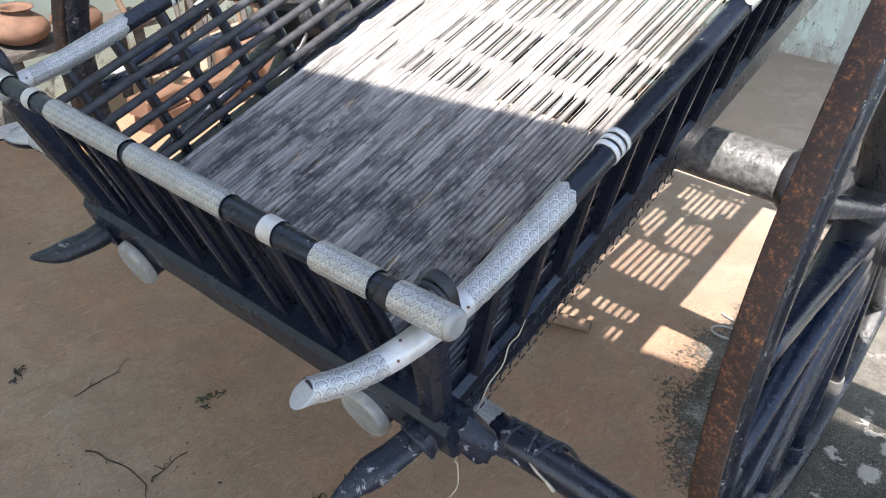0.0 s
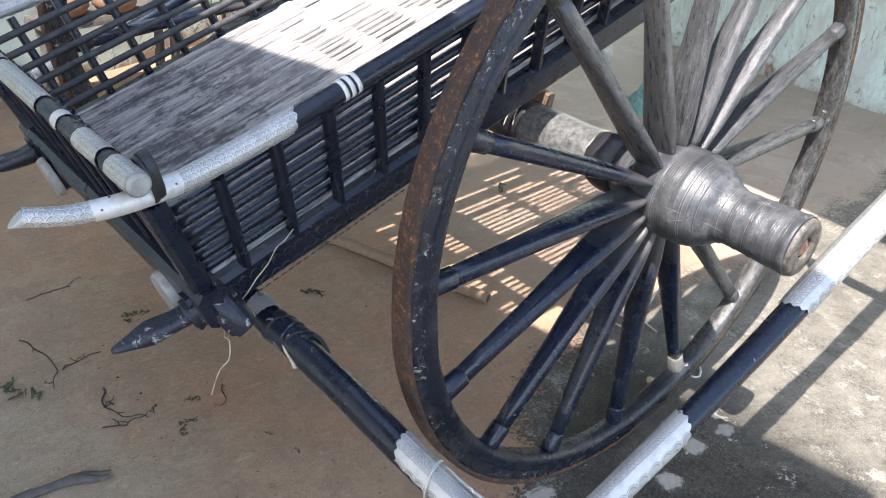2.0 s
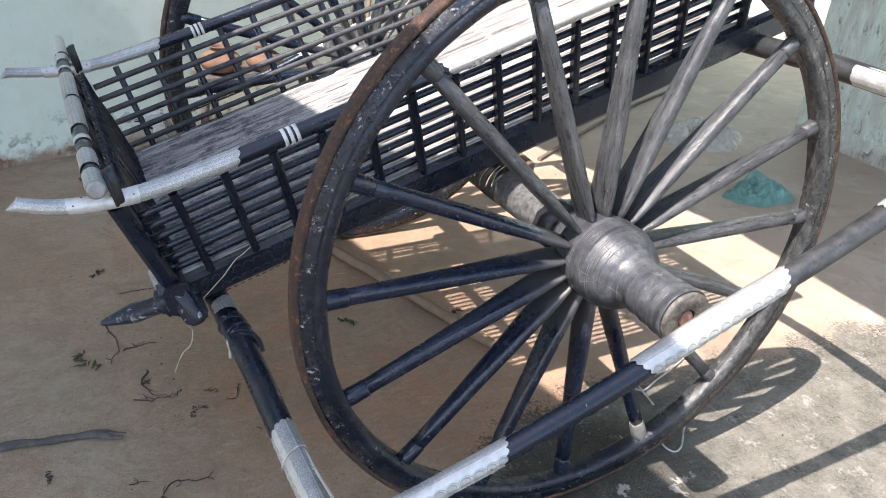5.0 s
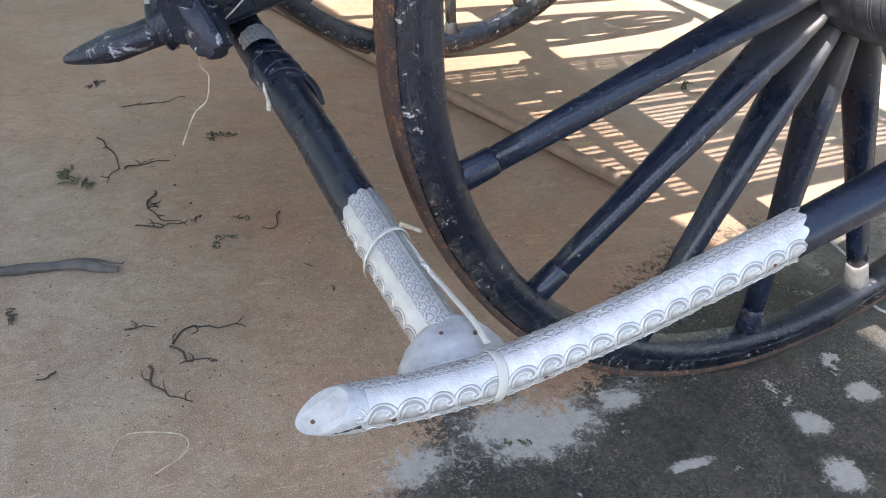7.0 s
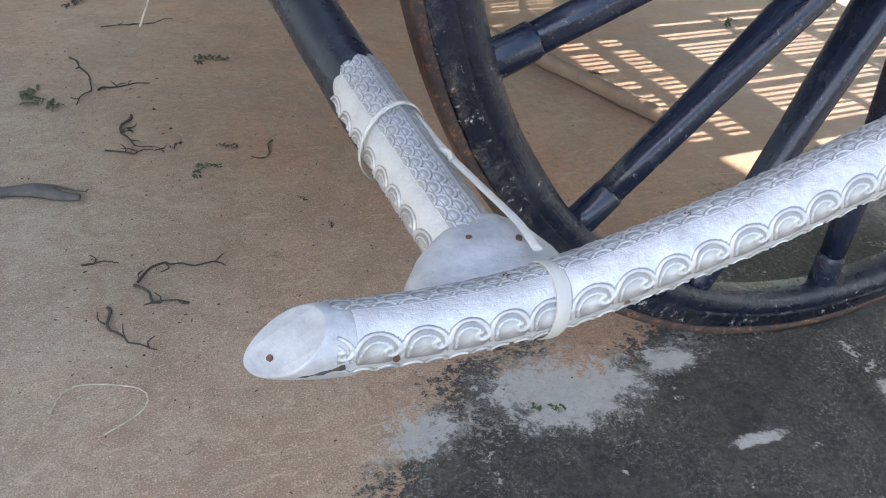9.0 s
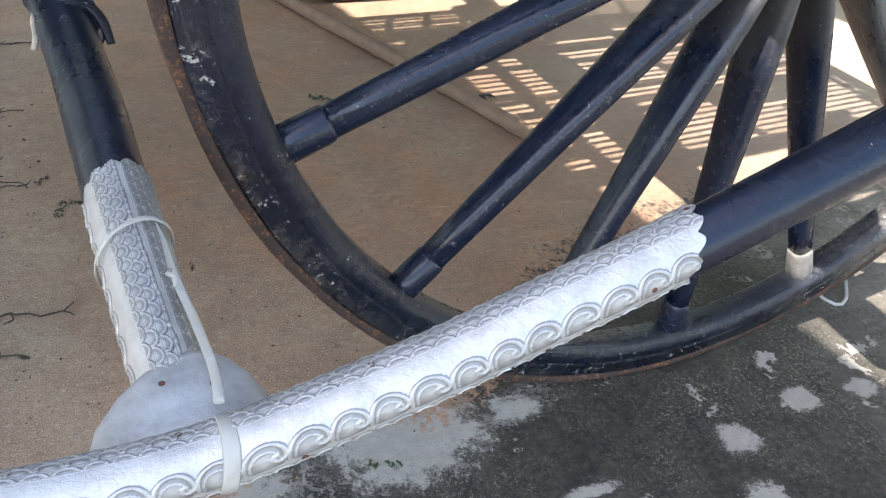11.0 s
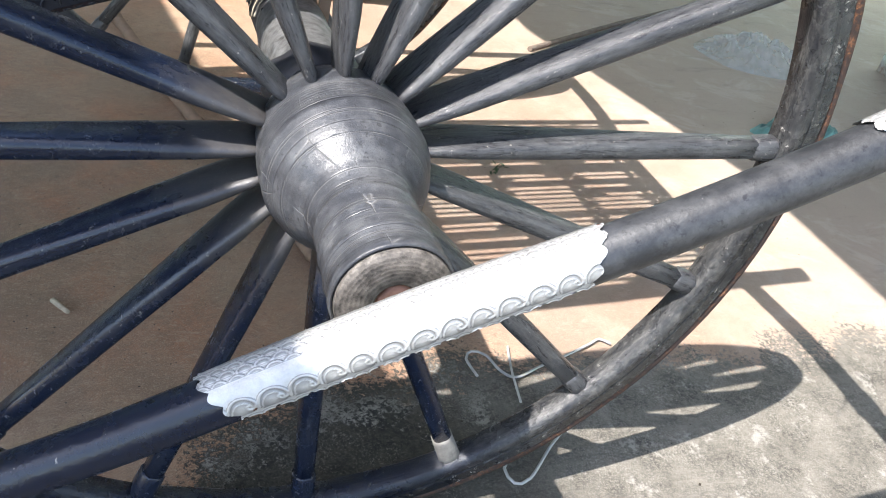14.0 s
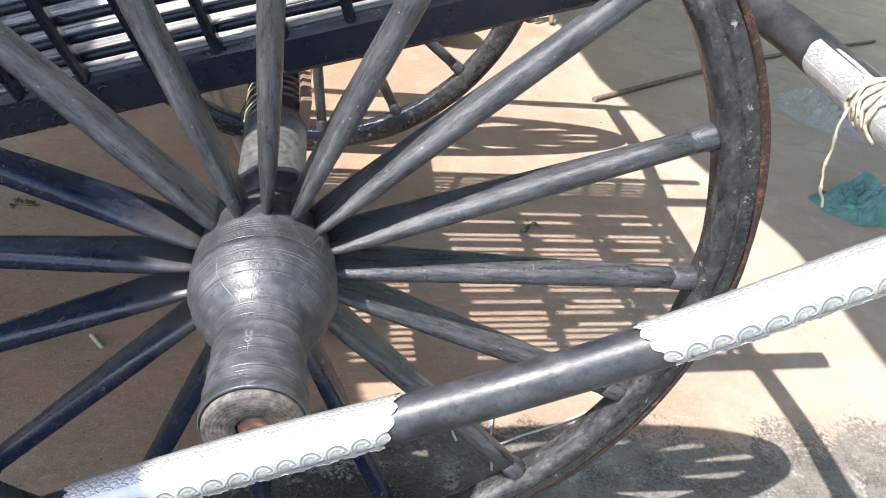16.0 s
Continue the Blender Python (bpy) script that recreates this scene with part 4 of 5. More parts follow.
HUB = [(-0.252, 0.024), (-0.2535, 0.0555), (-0.2575, 0.0580), (-0.254, 0.0598), (-0.247, 0.0598), (-0.244, 0.0585), (-0.222, 0.058), (-0.219, 0.0592), (-0.215, 0.058), (-0.185, 0.0562),
       (-0.182, 0.0575), (-0.178, 0.056), (-0.152, 0.0547), (-0.149, 0.056), (-0.145, 0.0546), (-0.122, 0.0548), (-0.116, 0.0585), (-0.108, 0.059), (-0.101, 0.066), (-0.088, 0.077),
       (-0.066, 0.088), (-0.046, 0.0935), (-0.043, 0.0950), (-0.039, 0.0940), (-0.035, 0.0952), (-0.031, 0.0945), (-0.01, 0.0955), (0.012, 0.0945), (0.045, 0.092), (0.066, 0.085), (0.080, 0.074), (0.087, 0.060),
       (0.10, 0.0565), (0.135, 0.0555), (0.142, 0.043)]
SPOKES = [(spoke_mesh(m), foot_mesh(m)) for m in (M_WORN, M_SUN_SPOKE)]
BAREFOOT = foot_mesh(M_BARE)
HUBM = turned("hub", HUB, M_HUB, 48)
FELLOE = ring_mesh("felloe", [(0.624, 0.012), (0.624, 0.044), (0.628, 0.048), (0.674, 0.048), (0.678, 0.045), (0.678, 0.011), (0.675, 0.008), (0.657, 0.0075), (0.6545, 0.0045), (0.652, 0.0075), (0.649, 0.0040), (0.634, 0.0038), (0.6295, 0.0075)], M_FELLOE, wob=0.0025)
TYRE = ring_mesh("tyre", [(0.6785, 0.010), (0.6785, 0.045), (0.6885, 0.046), (0.690, 0.043), (0.690, 0.012), (0.6885, 0.009)], M_RUST, wob=0.002)
HUBFACE = ring_mesh("hub_face", [(0.0195, -0.250), (0.0205, -0.2640), (0.023, -0.2660), (0.040, -0.2668), (0.0525, -0.2655), (0.0560, -0.2625), (0.0560, -0.250)], M_ENDGRAIN, 40)
BOLT = turned("axle_pin", [(-0.262, 0.0), (-0.263, 0.010), (-0.262, 0.0165), (-0.258, 0.018), (-0.22, 0.018)], M_BOLT, 18)


def wheel(y, side, turn, ahead=0.0, size=1.0):
    at = Matrix.Translation((ahead, y, AXLE * size)) @ Matrix.Scale(size, 4) @ (Matrix.Identity(4) if side > 0 else Matrix.Rotation(math.pi, 4, "X")) @ Matrix.Rotation(radians(turn), 4, "Y")
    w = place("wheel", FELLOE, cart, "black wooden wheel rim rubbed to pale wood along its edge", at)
    place("tyre", TYRE, w, "rusty iron tyre", at)
    place("hub", HUBM, w, "turned grey-black wooden hub with scored rings", at)
    place("hub_face", HUBFACE, w, "bare weathered end grain", at)
    place("axle_pin", BOLT, w, "rusty axle pin", at)
    for k in range(16):
        m = at @ Matrix.Rotation(radians(22.5 * k), 4, "Y") @ Matrix.Translation((0, 0.040, 0))
        # paler copy of the spoke paint stands in for sun on these spokes
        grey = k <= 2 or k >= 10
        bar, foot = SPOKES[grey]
        place("spoke", bar, w, "worn spoke, coloured paler grey for the sun on it" if grey else "", m)
        bare = k == 3 and side > 0
        place("spoke_foot", BAREFOOT if bare else foot, w, "spoke foot bare of paint, pale and chipped" if bare else "", m)
    return w


wheel(0.0, 1, -1.0)
wheel(1.622, -1, 8.0, 0.045, 1.045)

# axle and its bolster
place("axle", tube("axle", [(0, 0.2, AXLE), (0.045, 1.44, AXLE)], 0.045, M_BLACK), cart)
place("axle_case", beam("axle_case", (-0.005, 0.55, AXLE + 0.045), (-0.005, mir(0.55), AXLE + 0.045), 0.10, 0.13, M_BLACK, bevel=0.25), cart)
def band(name, y0, y1, r, mat, label, rough=0.0, flip=False):
    a, b = (mir(y0), mir(y1)) if flip else (y0, y1)
    place(name, tube(name, [(0, a, AXLE), (0, b, AXLE)], r, mat, 24, 0.012, rough=rough, seed=3), cart, label)


for flip in (False, True):
    band("axle_binding", 0.135, 0.205, lambda t: 0.066 - 0.010 * abs(2 * t - 1) ** 3, M_STRAP, "black rubber binding on the axle", 0.10, flip)
    band("axle_sleeve", 0.20, 0.405, 0.0530, M_DULL, "dull scratched tin sleeve on the axle", 0.015, flip)
    band("axle_wrap", 0.395, 0.57, lambda t: 0.0525 - 0.002 * math.sin(t * 40), M_STRAP, "black rubber wound round the axle", 0.05, flip)
    for k, y in enumerate((0.425, 0.447, 0.470, 0.494, 0.520)):
        # loose turns of white cord show on the upper side
        y = mir(y) if flip else y
        arc = [(0.0545 * math.cos(a), y + 0.010 * math.sin(a * 1.5 + k), AXLE + 0.0545 * math.sin(a)) for a in [1.75 + 0.2 * k % 0.5 + 1.25 * j / 8 for j in range(9)]]
        place("wrap_cord", tube("wrap_cord", arc, 0.0016, M_STRING, 6, 0.01, rough=0.2), cart, "frayed white cord")

place("axle_wedge", beam("axle_wedge", (0.048, 0.40, AXLE + 0.030), (0.040, 0.66, AXLE + 0.045), 0.016, 0.075, M_POLE, bevel=0.15, wob=0.002, seed=4, taper=1.25), cart, "pale dry wooden wedge")

# side beams, top rails and stakes
BU, BW = Vector((PC, 0, PS)), Vector((-PS, 0, PC))
SCROLL = tube("carved_scroll", [BU * (r * math.cos(a)) + BW * (r * math.sin(a)) for a, r in [(3.35 - 0.40 * j, 0.0120 - 0.00045 * j) for j in range(8)]], 0.0014, M_BLACK, 6, 0.004, up=Vector((0, 1, 0)))
BEAD = tube("carved_bead", [BU * -0.005, BU * 0.005], 0.0011, M_BLACK, 6, 0.005)
U1 = 0.86
BEAM_Y = 0.345
RAIL_Y = 0.268


def rail_points(y):
    out = -1 if y < MID else 1
    return [bed(-1.075 if out < 0 else -1.083, y + 0.018 * -out, 0.311), bed(-1.02, y + 0.006 * -out, 0.283), bed(-0.93, y, 0.256), bed(-0.80, y, 0.240), bed(-0.5, y, 0.236), bed(0.0, y, 0.240), bed(0.5, y, 0.245), bed(0.80, y, 0.249)]


RAIL_R = lambda t: 0.0108 + 0.0062 * min(1, t / 0.209)
for y, out in ((RAIL_Y, -1), (mir(RAIL_Y), 1)):
    pts = rail_points(y)
    rail = place("top_rail", tube("top_rail", pts, RAIL_R, M_BLACK, 18, 0.02, rough=0.02), cart)
    press = {"emboss": 0.0018, "k": 0.92, "all_waves": True}
    sheet = M_PRESSED
    place("silver_sleeve", plate_on("silver_sleeve", pts, RAIL_R, sheet, 0.0, 0.050, -0.9, math.pi + 0.9, wave=0.006, ends=(False, False), step=0.005, **press), rail, "embossed silver sheet")
    place("silver_sleeve", plate_on("silver_sleeve", pts, RAIL_R, M_TIN, 0.044, 0.118, -1.3, math.pi + 1.3, lift=0.0030, wave=0.004, ends=(True, True), step=0.005, waves=3), rail, "plain silver sheet with small nails")
    place("silver_sleeve", plate_on("silver_sleeve", pts, RAIL_R, sheet, 0.112, 0.232, -0.9, math.pi + 0.9, wave=0.014, ends=(False, True), step=0.005, **press), rail, "embossed silver sheet")
    place("silver_sleeve", plate_on("silver_sleeve", pts, RAIL_R, M_FINE, 0.458, 0.719, -0.9, math.pi + 0.9, wave=0.014, step=0.006), rail, "embossed silver sheet")
    line = glide(pts, 0.005)
    way = frames(line)
    for share, a in ((0.052, 0.4), (0.060, 1.5), (0.075, 2.6), (0.085, 0.9), (0.100, 2.1), (0.110, 0.5)):
        q, t, sd, up = way[int(share * (len(way) - 1))]
        n = sd * math.cos(a) + up * math.sin(a)
        place("nail", tube("nail", [q + n * (RAIL_R(share) + 0.002), q + n * (RAIL_R(share) + 0.0042)], 0.0017, M_NAIL, 8, 0.002, up=Vector((0.3, 0.9, 0.2))), rail)
    # end cut off on a slant, like a pen, under a smooth sheet
    q, t, sd, up = way[0]
    secs = []
    for f, fat in ((0.0, 1.0), (0.35, 1.04), (0.75, 1.02), (0.95, 0.97), (1.0, 0.90)):
        ring = []
        for m in range(28):
            a = 2 * math.pi * m / 28
            reach = 0.0020 + 0.0090 * (1 - math.sin(a))
            ring.append(q - t * (reach * f - 0.004) + sd * (0.0126 * fat * math.cos(a)) + up * (0.0126 * fat * math.sin(a) - 0.0020 * f))
        secs.append(ring)
    place("rail_tip", loft("rail_tip", secs[::-1], M_ZINC, True), rail, "silver sheet over the slanting rail end")
    for u in (-0.585, -0.572, -0.559, -0.165, -0.152, -0.139):
        c = bed(u, y, 0.2365)
        place("white_band", tube("white_band", [c - Vector((PC, 0, PS)) * 0.0038, c + Vector((PC, 0, PS)) * 0.0038], 0.0186, M_WHITE, 24, 0.004), rail, "thin white painted band")
    yb = BEAM_Y if out < 0 else mir(BEAM_Y)
    a, b = bed(-0.94, yb + 0.01 * -out, -0.034), bed(U1, yb, -0.034)
    side = place("side_beam", beam("side_beam", a, b, 0.046, 0.066, M_BLACK, UPW, 0.2, 0.0012, 5), cart)
    # carved drooping tip of the beam
    far = 0.0 if out < 0 else 0.03
    tipline = [bed(-0.86, yb, -0.036), bed(-0.95, yb + 0.02 * -out + far, -0.046), bed(-1.03 + far * 0.4, yb + 0.04 * -out + 3 * far, -0.050), bed(-1.076 + far * 0.7, yb + 0.050 * -out + 4.6 * far, -0.048)]
    place("beam_tip", tube("beam_tip", tipline, lambda t: 0.0255 * (1 - 0.12 * t - 0.08 * (t > 0.72) - 0.62 * max(0, t - 0.76) / 0.24), M_SCRAPED, 14, 0.005, 0.92, 0.42, 4), cart, "chipped pointed tip of the side beam")
    # two rows of small scrolls carved along the outer face
    if out < 0:
        for k in range(54):
            u = -0.90 + (k // 2) * 0.0235 + 0.0118 * (k % 2)
            at = Matrix.Translation(bed(u, yb + out * 0.0225, -0.050 + 0.026 * (k % 2)))
            place("carved_scroll", SCROLL, side, "", at)
        for k in range(38):
            place("carved_bead", BEAD, side, "", Matrix.Translation(bed(-0.905 + k * 0.0165, yb + out * 0.0222, -0.0600)))
    stakes = 15
    for k in range(stakes):
        u = -0.822 + 0.1035 * k
        lo = bed(u, yb + out * 0.004, -0.004)
        hi = bed(u, y + out * -0.004, 0.222)
        place("stake", beam("stake", lo, hi, 0.026, 0.017, M_BLACK, Vector((PC, 0, PS)), 0.3, 0.0006, k), cart)
    rods = 6
    for k in range(rods):
        f = (k + 0.55) / rods
        w = 0.205 * f + 0.004
        yy = yb + (y - yb) * f - out * 0.017
        pts2 = [bed(-0.90, yy, w), bed(-0.3, yy + 0.002 * (k % 2), w + 0.002), bed(0.2, yy, w - 0.001), bed(0.66, yy, w)]
        place("side_rod", tube("side_rod", pts2, 0.0086, M_BLACK if out < 0 else M_ROD, 8, 0.06, 1.0, 0.05, k), cart)

# cane floor over cross slats
SLATS = ((-0.84, 0.020), (-0.66, 0.020), (-0.49, 0.020), (-0.340, 0.030), (-0.232, 0.034), (-0.10, 0.020), (0.19, 0.022), (0.40, 0.020), (0.61, 0.020))
Y0, count, pitch = 0.3571, 62, 0.01225
CLOSED = (10, 13, 20)               # pairs of laths that still lie tight
rnd = random.Random(11)
for k in range(count):
    y = Y0 + (k + 0.5) * pitch
    full = 0.0063 + rnd.uniform(-0.0002, 0.0002)
    # every second lath has split away over the stretches between the slats, from the middle of the floor forwards
    worn, thin = [], []
    shut = k // 2 in CLOSED or rnd.random() < (0.0 if 6 <= k // 2 < 23 else 0.25)
    for (u0, w0), (u1, w1) in zip(SLATS[:-1], SLATS[1:]):
        a, b = u0 + w0 / 2 + 0.004, u1 - w1 / 2 - 0.004
        if u0 < -0.35:
            if k % 2 and rnd.random() < 0.20:
                m = rnd.uniform(a + 0.03, b - 0.03)
                worn.append(((m + 0.90) / 1.58, rnd.uniform(0.010, 0.018)))
                thin.append(rnd.uniform(0.2, 0.4))
        elif k % 2 and rnd.random() < (0.10 if shut else 0.90):
            cut = rnd.uniform(0.0, 0.35) * (b - a) if b - a > 0.11 else 0.0
            a, b = (a + cut, b) if rnd.random() < 0.5 else (a, b - cut)
            worn.append((((a + b) / 2 + 0.90) / 1.58, (b - a) / 3.16))
            thin.append(rnd.uniform(0.06, 0.26))

    def lath(t, worn=worn, thin=thin, full=full):
        f = 1.0
        for (m, h), d in zip(worn, thin):
            f = min(f, d + (1 - d) * min(1.0, max(0.0, (abs(t - m) - h) / 0.006)))
        return full * f

    us = [-0.90, -0.3, 0.25, 0.68]
    pts2 = [bed(u, y + rnd.uniform(-0.0008, 0.0008), -0.002 + rnd.uniform(-0.0015, 0.002)) for u in us]
    place("floor_cane", tube("floor_cane", pts2, lath, M_CANE, 8, 0.009, 1.0, 0.06, k), cart)
for u, w in SLATS:
    place("floor_slat", beam("floor_slat", bed(u, 0.35, -0.019), bed(u, mir(0.35), -0.019), w, 0.018, M_BLACK, UPW, 0.2), cart)

# tail: posts, lower cross beam, upper cross bar
place("tail_stub", tube("tail_stub", [bed(-0.900, 0.335, -0.012), bed(-0.893, 0.306, -0.036), bed(-0.888, 0.284, -0.058), bed(-0.885, 0.270, -0.070)], lambda t: 0.0225 - 0.005 * t - 0.004 * (t > 0.9), M_SCRAPED, 14, 0.005, 1.15, 0.60, 8), cart, "ragged splintered beam end")
place("corner_wrap", tube("corner_wrap", [bed(-0.945, 0.352, -0.040), bed(-0.925, 0.348, -0.036), bed(-0.895, 0.344, -0.034), bed(-0.872, 0.342, -0.034)], lambda t: 0.0275 + 0.0016 * math.sin(t * 23), M_SCRAPED, 18, 0.005, 1.10, 0.30, 12), cart, "black rubber wrapped round the corner")
place("tail_beam", beam("tail_beam", bed(-0.905, 0.30, -0.02), bed(-0.905, mir(0.30), -0.02), 0.055, 0.075, M_BLACK, UPW, 0.2, 0.001), cart)
for y, yb in ((RAIL_Y, BEAM_Y), (mir(RAIL_Y), mir(BEAM_Y))):
    place("tail_post", beam("tail_post", bed(-0.905, yb, -0.03), bed(-0.925, y + (0.012 if y < MID else -0.012), 0.24), 0.042, 0.036, M_BLACK, Vector((PC, 0, PS)), 0.25, 0.001), cart)
CB = [(bed(-0.937, 0.222, 0.304)), bed(-0.940, 0.5, 0.300), bed(-0.940, 1.0, 0.300), bed(-0.937, 1.37, 0.304)]
BAR_R = lambda t: 0.0158 - 0.0008 * t + 0.0004 * max(0.0, 1 - t / 0.10)
bar = place("cross_bar", tube("cross_bar", CB, BAR_R, M_BLACK, 18, 0.02, rough=0.02), cart)
for t0, t1 in ((0.0, 0.092), (0.118, 0.186), (0.230, 0.245), (0.315, 0.488), (0.495, 0.665), (0.70, 0.718), (0.765, 1.0)):
    wide = t1 - t0 > 0.05
    place("silver_sleeve", plate_on("silver_sleeve", CB, BAR_R, M_PRESSED if wide and t0 < 0.7 else M_TIN if not wide else M_FINE, t0, t1, -2.6, math.pi + 2.6, wave=0.0022, step=0.006, emboss=0.0011 if wide and t0 < 0.7 else 0.0, k=0.9, all_waves=True), bar, "embossed silver sheet")
for q, d in ((CB[0], -1), (CB[3], 1)):
    place("bar_cap", tube("bar_cap", [q - Vector((0, d * 0.006, 0)), q + Vector((0, d * 0.007, 0))], lambda t: (0.0179 if d < 0 else 0.0168) * (1 - 0.30 * t ** 5), M_DULL2, 20, 0.001), bar, "silver end cap")
for y in (RAIL_Y, mir(RAIL_Y)):
    for k, (du, thick) in enumerate(((0.030, 4.0), (0.021, 2.2))):
        ringpts = []
        for j in range(33):
            a = 2 * math.pi * j / 32
            cx, sx = math.cos(a), math.sin(a)
            ringpts.append(bed(-0.938 + du + 0.005 * sx * math.cos(k), y, 0.2790 - 0.002 * k) + UPW * ((0.0370 - 0.0012 * k) * math.copysign(abs(sx) ** 0.75, sx)) + Vector((0, (0.0212 + 0.0006 * k) * math.copysign(abs(cx) ** 0.9, cx), 0)))
        place("lashing", tube("lashing", ringpts, 0.0021, M_STRAP, 8, 0.004, thick, 0.22, 2 + k, up=Vector((PC, 0, PS))), cart, "black rubber lashing")
    yi = y + (0.034 if y < MID else -0.034)
    place("lashing", tube("lashing", [bed(-0.938, yi - 0.011, 0.301), bed(-0.938, yi + 0.011, 0.301)], lambda t: 0.0182 - 0.001 * abs(2 * t - 1) ** 2, M_STRAP, 20, 0.004, rough=0.05), cart, "black rubber band on the cross bar")
# tail lattice
for k in range(7):
    y = 0.42 + k * (mir(0.42) - 0.42) / 6
    place("tail_stake", beam("tail_stake", bed(-0.905, y, 0.0), bed(-0.93, y, 0.285), 0.020, 0.014, M_BLACK, Vector((PC, 0, PS)), 0.3), cart)
rt = random.Random(31)
for k in range(30):
    y = 0.405 + k * (mir(0.405) - 0.405) / 29 + rt.uniform(-0.004, 0.004)
    place("tail_rod", tube("tail_rod", [bed(-0.882, y, -0.01), bed(-0.893 + rt.uniform(-0.003, 0.003), y + rt.uniform(-0.004, 0.004), 0.14), bed(-0.912, y + rt.uniform(-0.005, 0.005), 0.262)], 0.0072 + rt.uniform(-0.0008, 0.0008), M_BLACK, 7, 0.05, 1.0, 0.08, k), cart)
for y, out_by in ((0.462, 0.044), (1.041, 0.038)):
    place("pole_end", tube("pole_end", [bed(-0.60, y, -0.070), bed(-0.985 + out_by, y, -0.065)], 0.037, M_BLACK, 16, 0.03, 1.15), cart)
    place("pole_cap", tube("pole_cap", [bed(-0.975 + out_by, y, -0.065), bed(-0.984 + out_by, y, -0.065), bed(-0.993 + out_by, y, -0.065)], lambda t: 0.0425 - 0.004 * t ** 4, M_DULL2, 20, 0.003, 1.15), cart, "pale silver pole cap")


def curl(points, size=0.006):
    """The same line, crimped like old twine."""
    rnd = random.Random(4)
    out = []
    for a, b in zip(points[:-1], points[1:]):
        a, b = Vector(a), Vector(b)
        out += [a, a.lerp(b, 0.5) + Vector([rnd.uniform(-size, size) for _ in range(3)])]
    return out + [Vector(points[-1])]


# outer guard rails with their arms
YAW = Matrix.Identity(4)


def guard(y, out):
    y += 0.008 * -out
    low = [(-0.84, y, 0.458), (-0.80, y, 0.4535), (-0.745, y, 0.4535), (-0.69, y, 0.4605), (-0.585, y, 0.489), (-0.515, y, 0.514), (-0.41, y, 0.553), (-0.24, y, 0.624), (-0.12, y, 0.682)]
    pts = low + [(0.0, y, 0.740), (0.135, y, 0.800), (0.23, y, 0.844), (0.34, y, 0.899), (0.42, y, 0.943), (0.53, y, 1.010), (0.66, y, 1.085), (0.85, y, 1.185), (1.0, y, 1.25)]
    rad = lambda t: 0.0172 + 0.0050 * min(1.0, t / 0.36)
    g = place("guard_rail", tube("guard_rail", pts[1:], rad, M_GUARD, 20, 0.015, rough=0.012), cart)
    line = glide(pts, 0.006)
    xs = np.array([q.x for q in line])
    share = lambda x: float(np.searchsorted(xs, x)) / (len(xs) - 1)
    for x0, x1, ends in ((-0.825, -0.405, (False, True)), (-0.162, 0.150, (True, True)), (0.356, 0.66, (True, True))):
        place("silver_sheet", plate_on("silver_sheet", pts, rad, M_PRESSED if out < 0 else M_SILVER, share(x0), share(x1), -0.38, math.pi - 0.1, wave=0.016, ends=ends, step=0.0035, emboss=0.0019 if out < 0 else 0.0, k=1.22, puff=0.0014 if ends[0] else 0.0), g, "embossed silver sheet with scale pattern")
        for x, a in ((x0 + 0.03, 0.0), (x0 + 0.10, 1.9), (x0 + 0.16, -0.2), (x0 + 0.21, 1.7), (x1 - 0.05, 0.1), (x1 - 0.012, 1.9)):
            i = int(share(x) * (len(line) - 1))
            q, t, sd, u = frames(line)[i]
            nrm = sd * math.cos(a) + u * math.sin(a)
            place("nail", tube("nail", [q + nrm * (rad(i / len(line))), q + nrm * (rad(i / len(line)) + 0.0026)], lambda t: 0.0025 - 0.0005 * t, M_NAIL, 8, 0.002, up=Vector((0.3, 0.9, 0.2))), g)
    # blunt wedge head at the tail end, with a slit along its side
    secs = []
    angles = [2 * math.pi * m / 36 for m in range(36)]
    last = lambda a: -0.8475 + 0.0185 * math.sin(a) + out * 0.0050 * math.cos(a)
    for k, (f, fat) in enumerate(((0.0, 0.975), (0.12, 1.02), (0.4, 1.03), (0.7, 1.03), (0.93, 1.01), (0.985, 0.985), (1.0, 0.94))):
        ring = []
        for a in angles:
            x = -0.8120 + (last(a) + 0.8120) * f
            far_out = min(1.0, max(0.0, (-0.826 - x) / 0.045))
            r = 0.0190 * fat * (1 - 0.26 * far_out ** 1.6)
            cz = 0.4540 + 0.0060 * max(0.0, (-0.806 - x) / 0.061)
            ring.append((x, y + r * math.cos(a), cz + r * math.sin(a)))
        secs.append(ring)
    place("rail_head", loft("rail_head", secs, M_ZINC, True), g, "smooth silver sheet over the blunt rail end")
    for side in (-1, 1):
        low = lambda x, a, r: (x, y + side * r * math.cos(a), 0.4560 + 0.07 * (-0.82 - x) + r * math.sin(a))
        place("slit", tube("slit", [low(-0.821, -0.10, 0.0192), low(-0.830, -0.22, 0.0190), low(-0.840, -0.40, 0.0180), low(-0.850, -0.60, 0.0160)], lambda t: 0.0021 * (1 - t) ** 0.6 * (0.7 + 0.3 * math.sin(t * 21)) + 0.0003, M_SLIT, 8, 0.002, 0.8, 0.5), g, "dark slit")
    q = Vector((-0.8545, y + out * 0.003, 0.4530))
    nrm = Vector((-0.60, out * 0.15, 0.78))
    place("nail", tube("nail", [q - nrm * 0.002, q + nrm * 0.0012], lambda t: 0.0017, M_NAIL, 10, 0.002, up=Vector((0, 1, 0.3))), g)


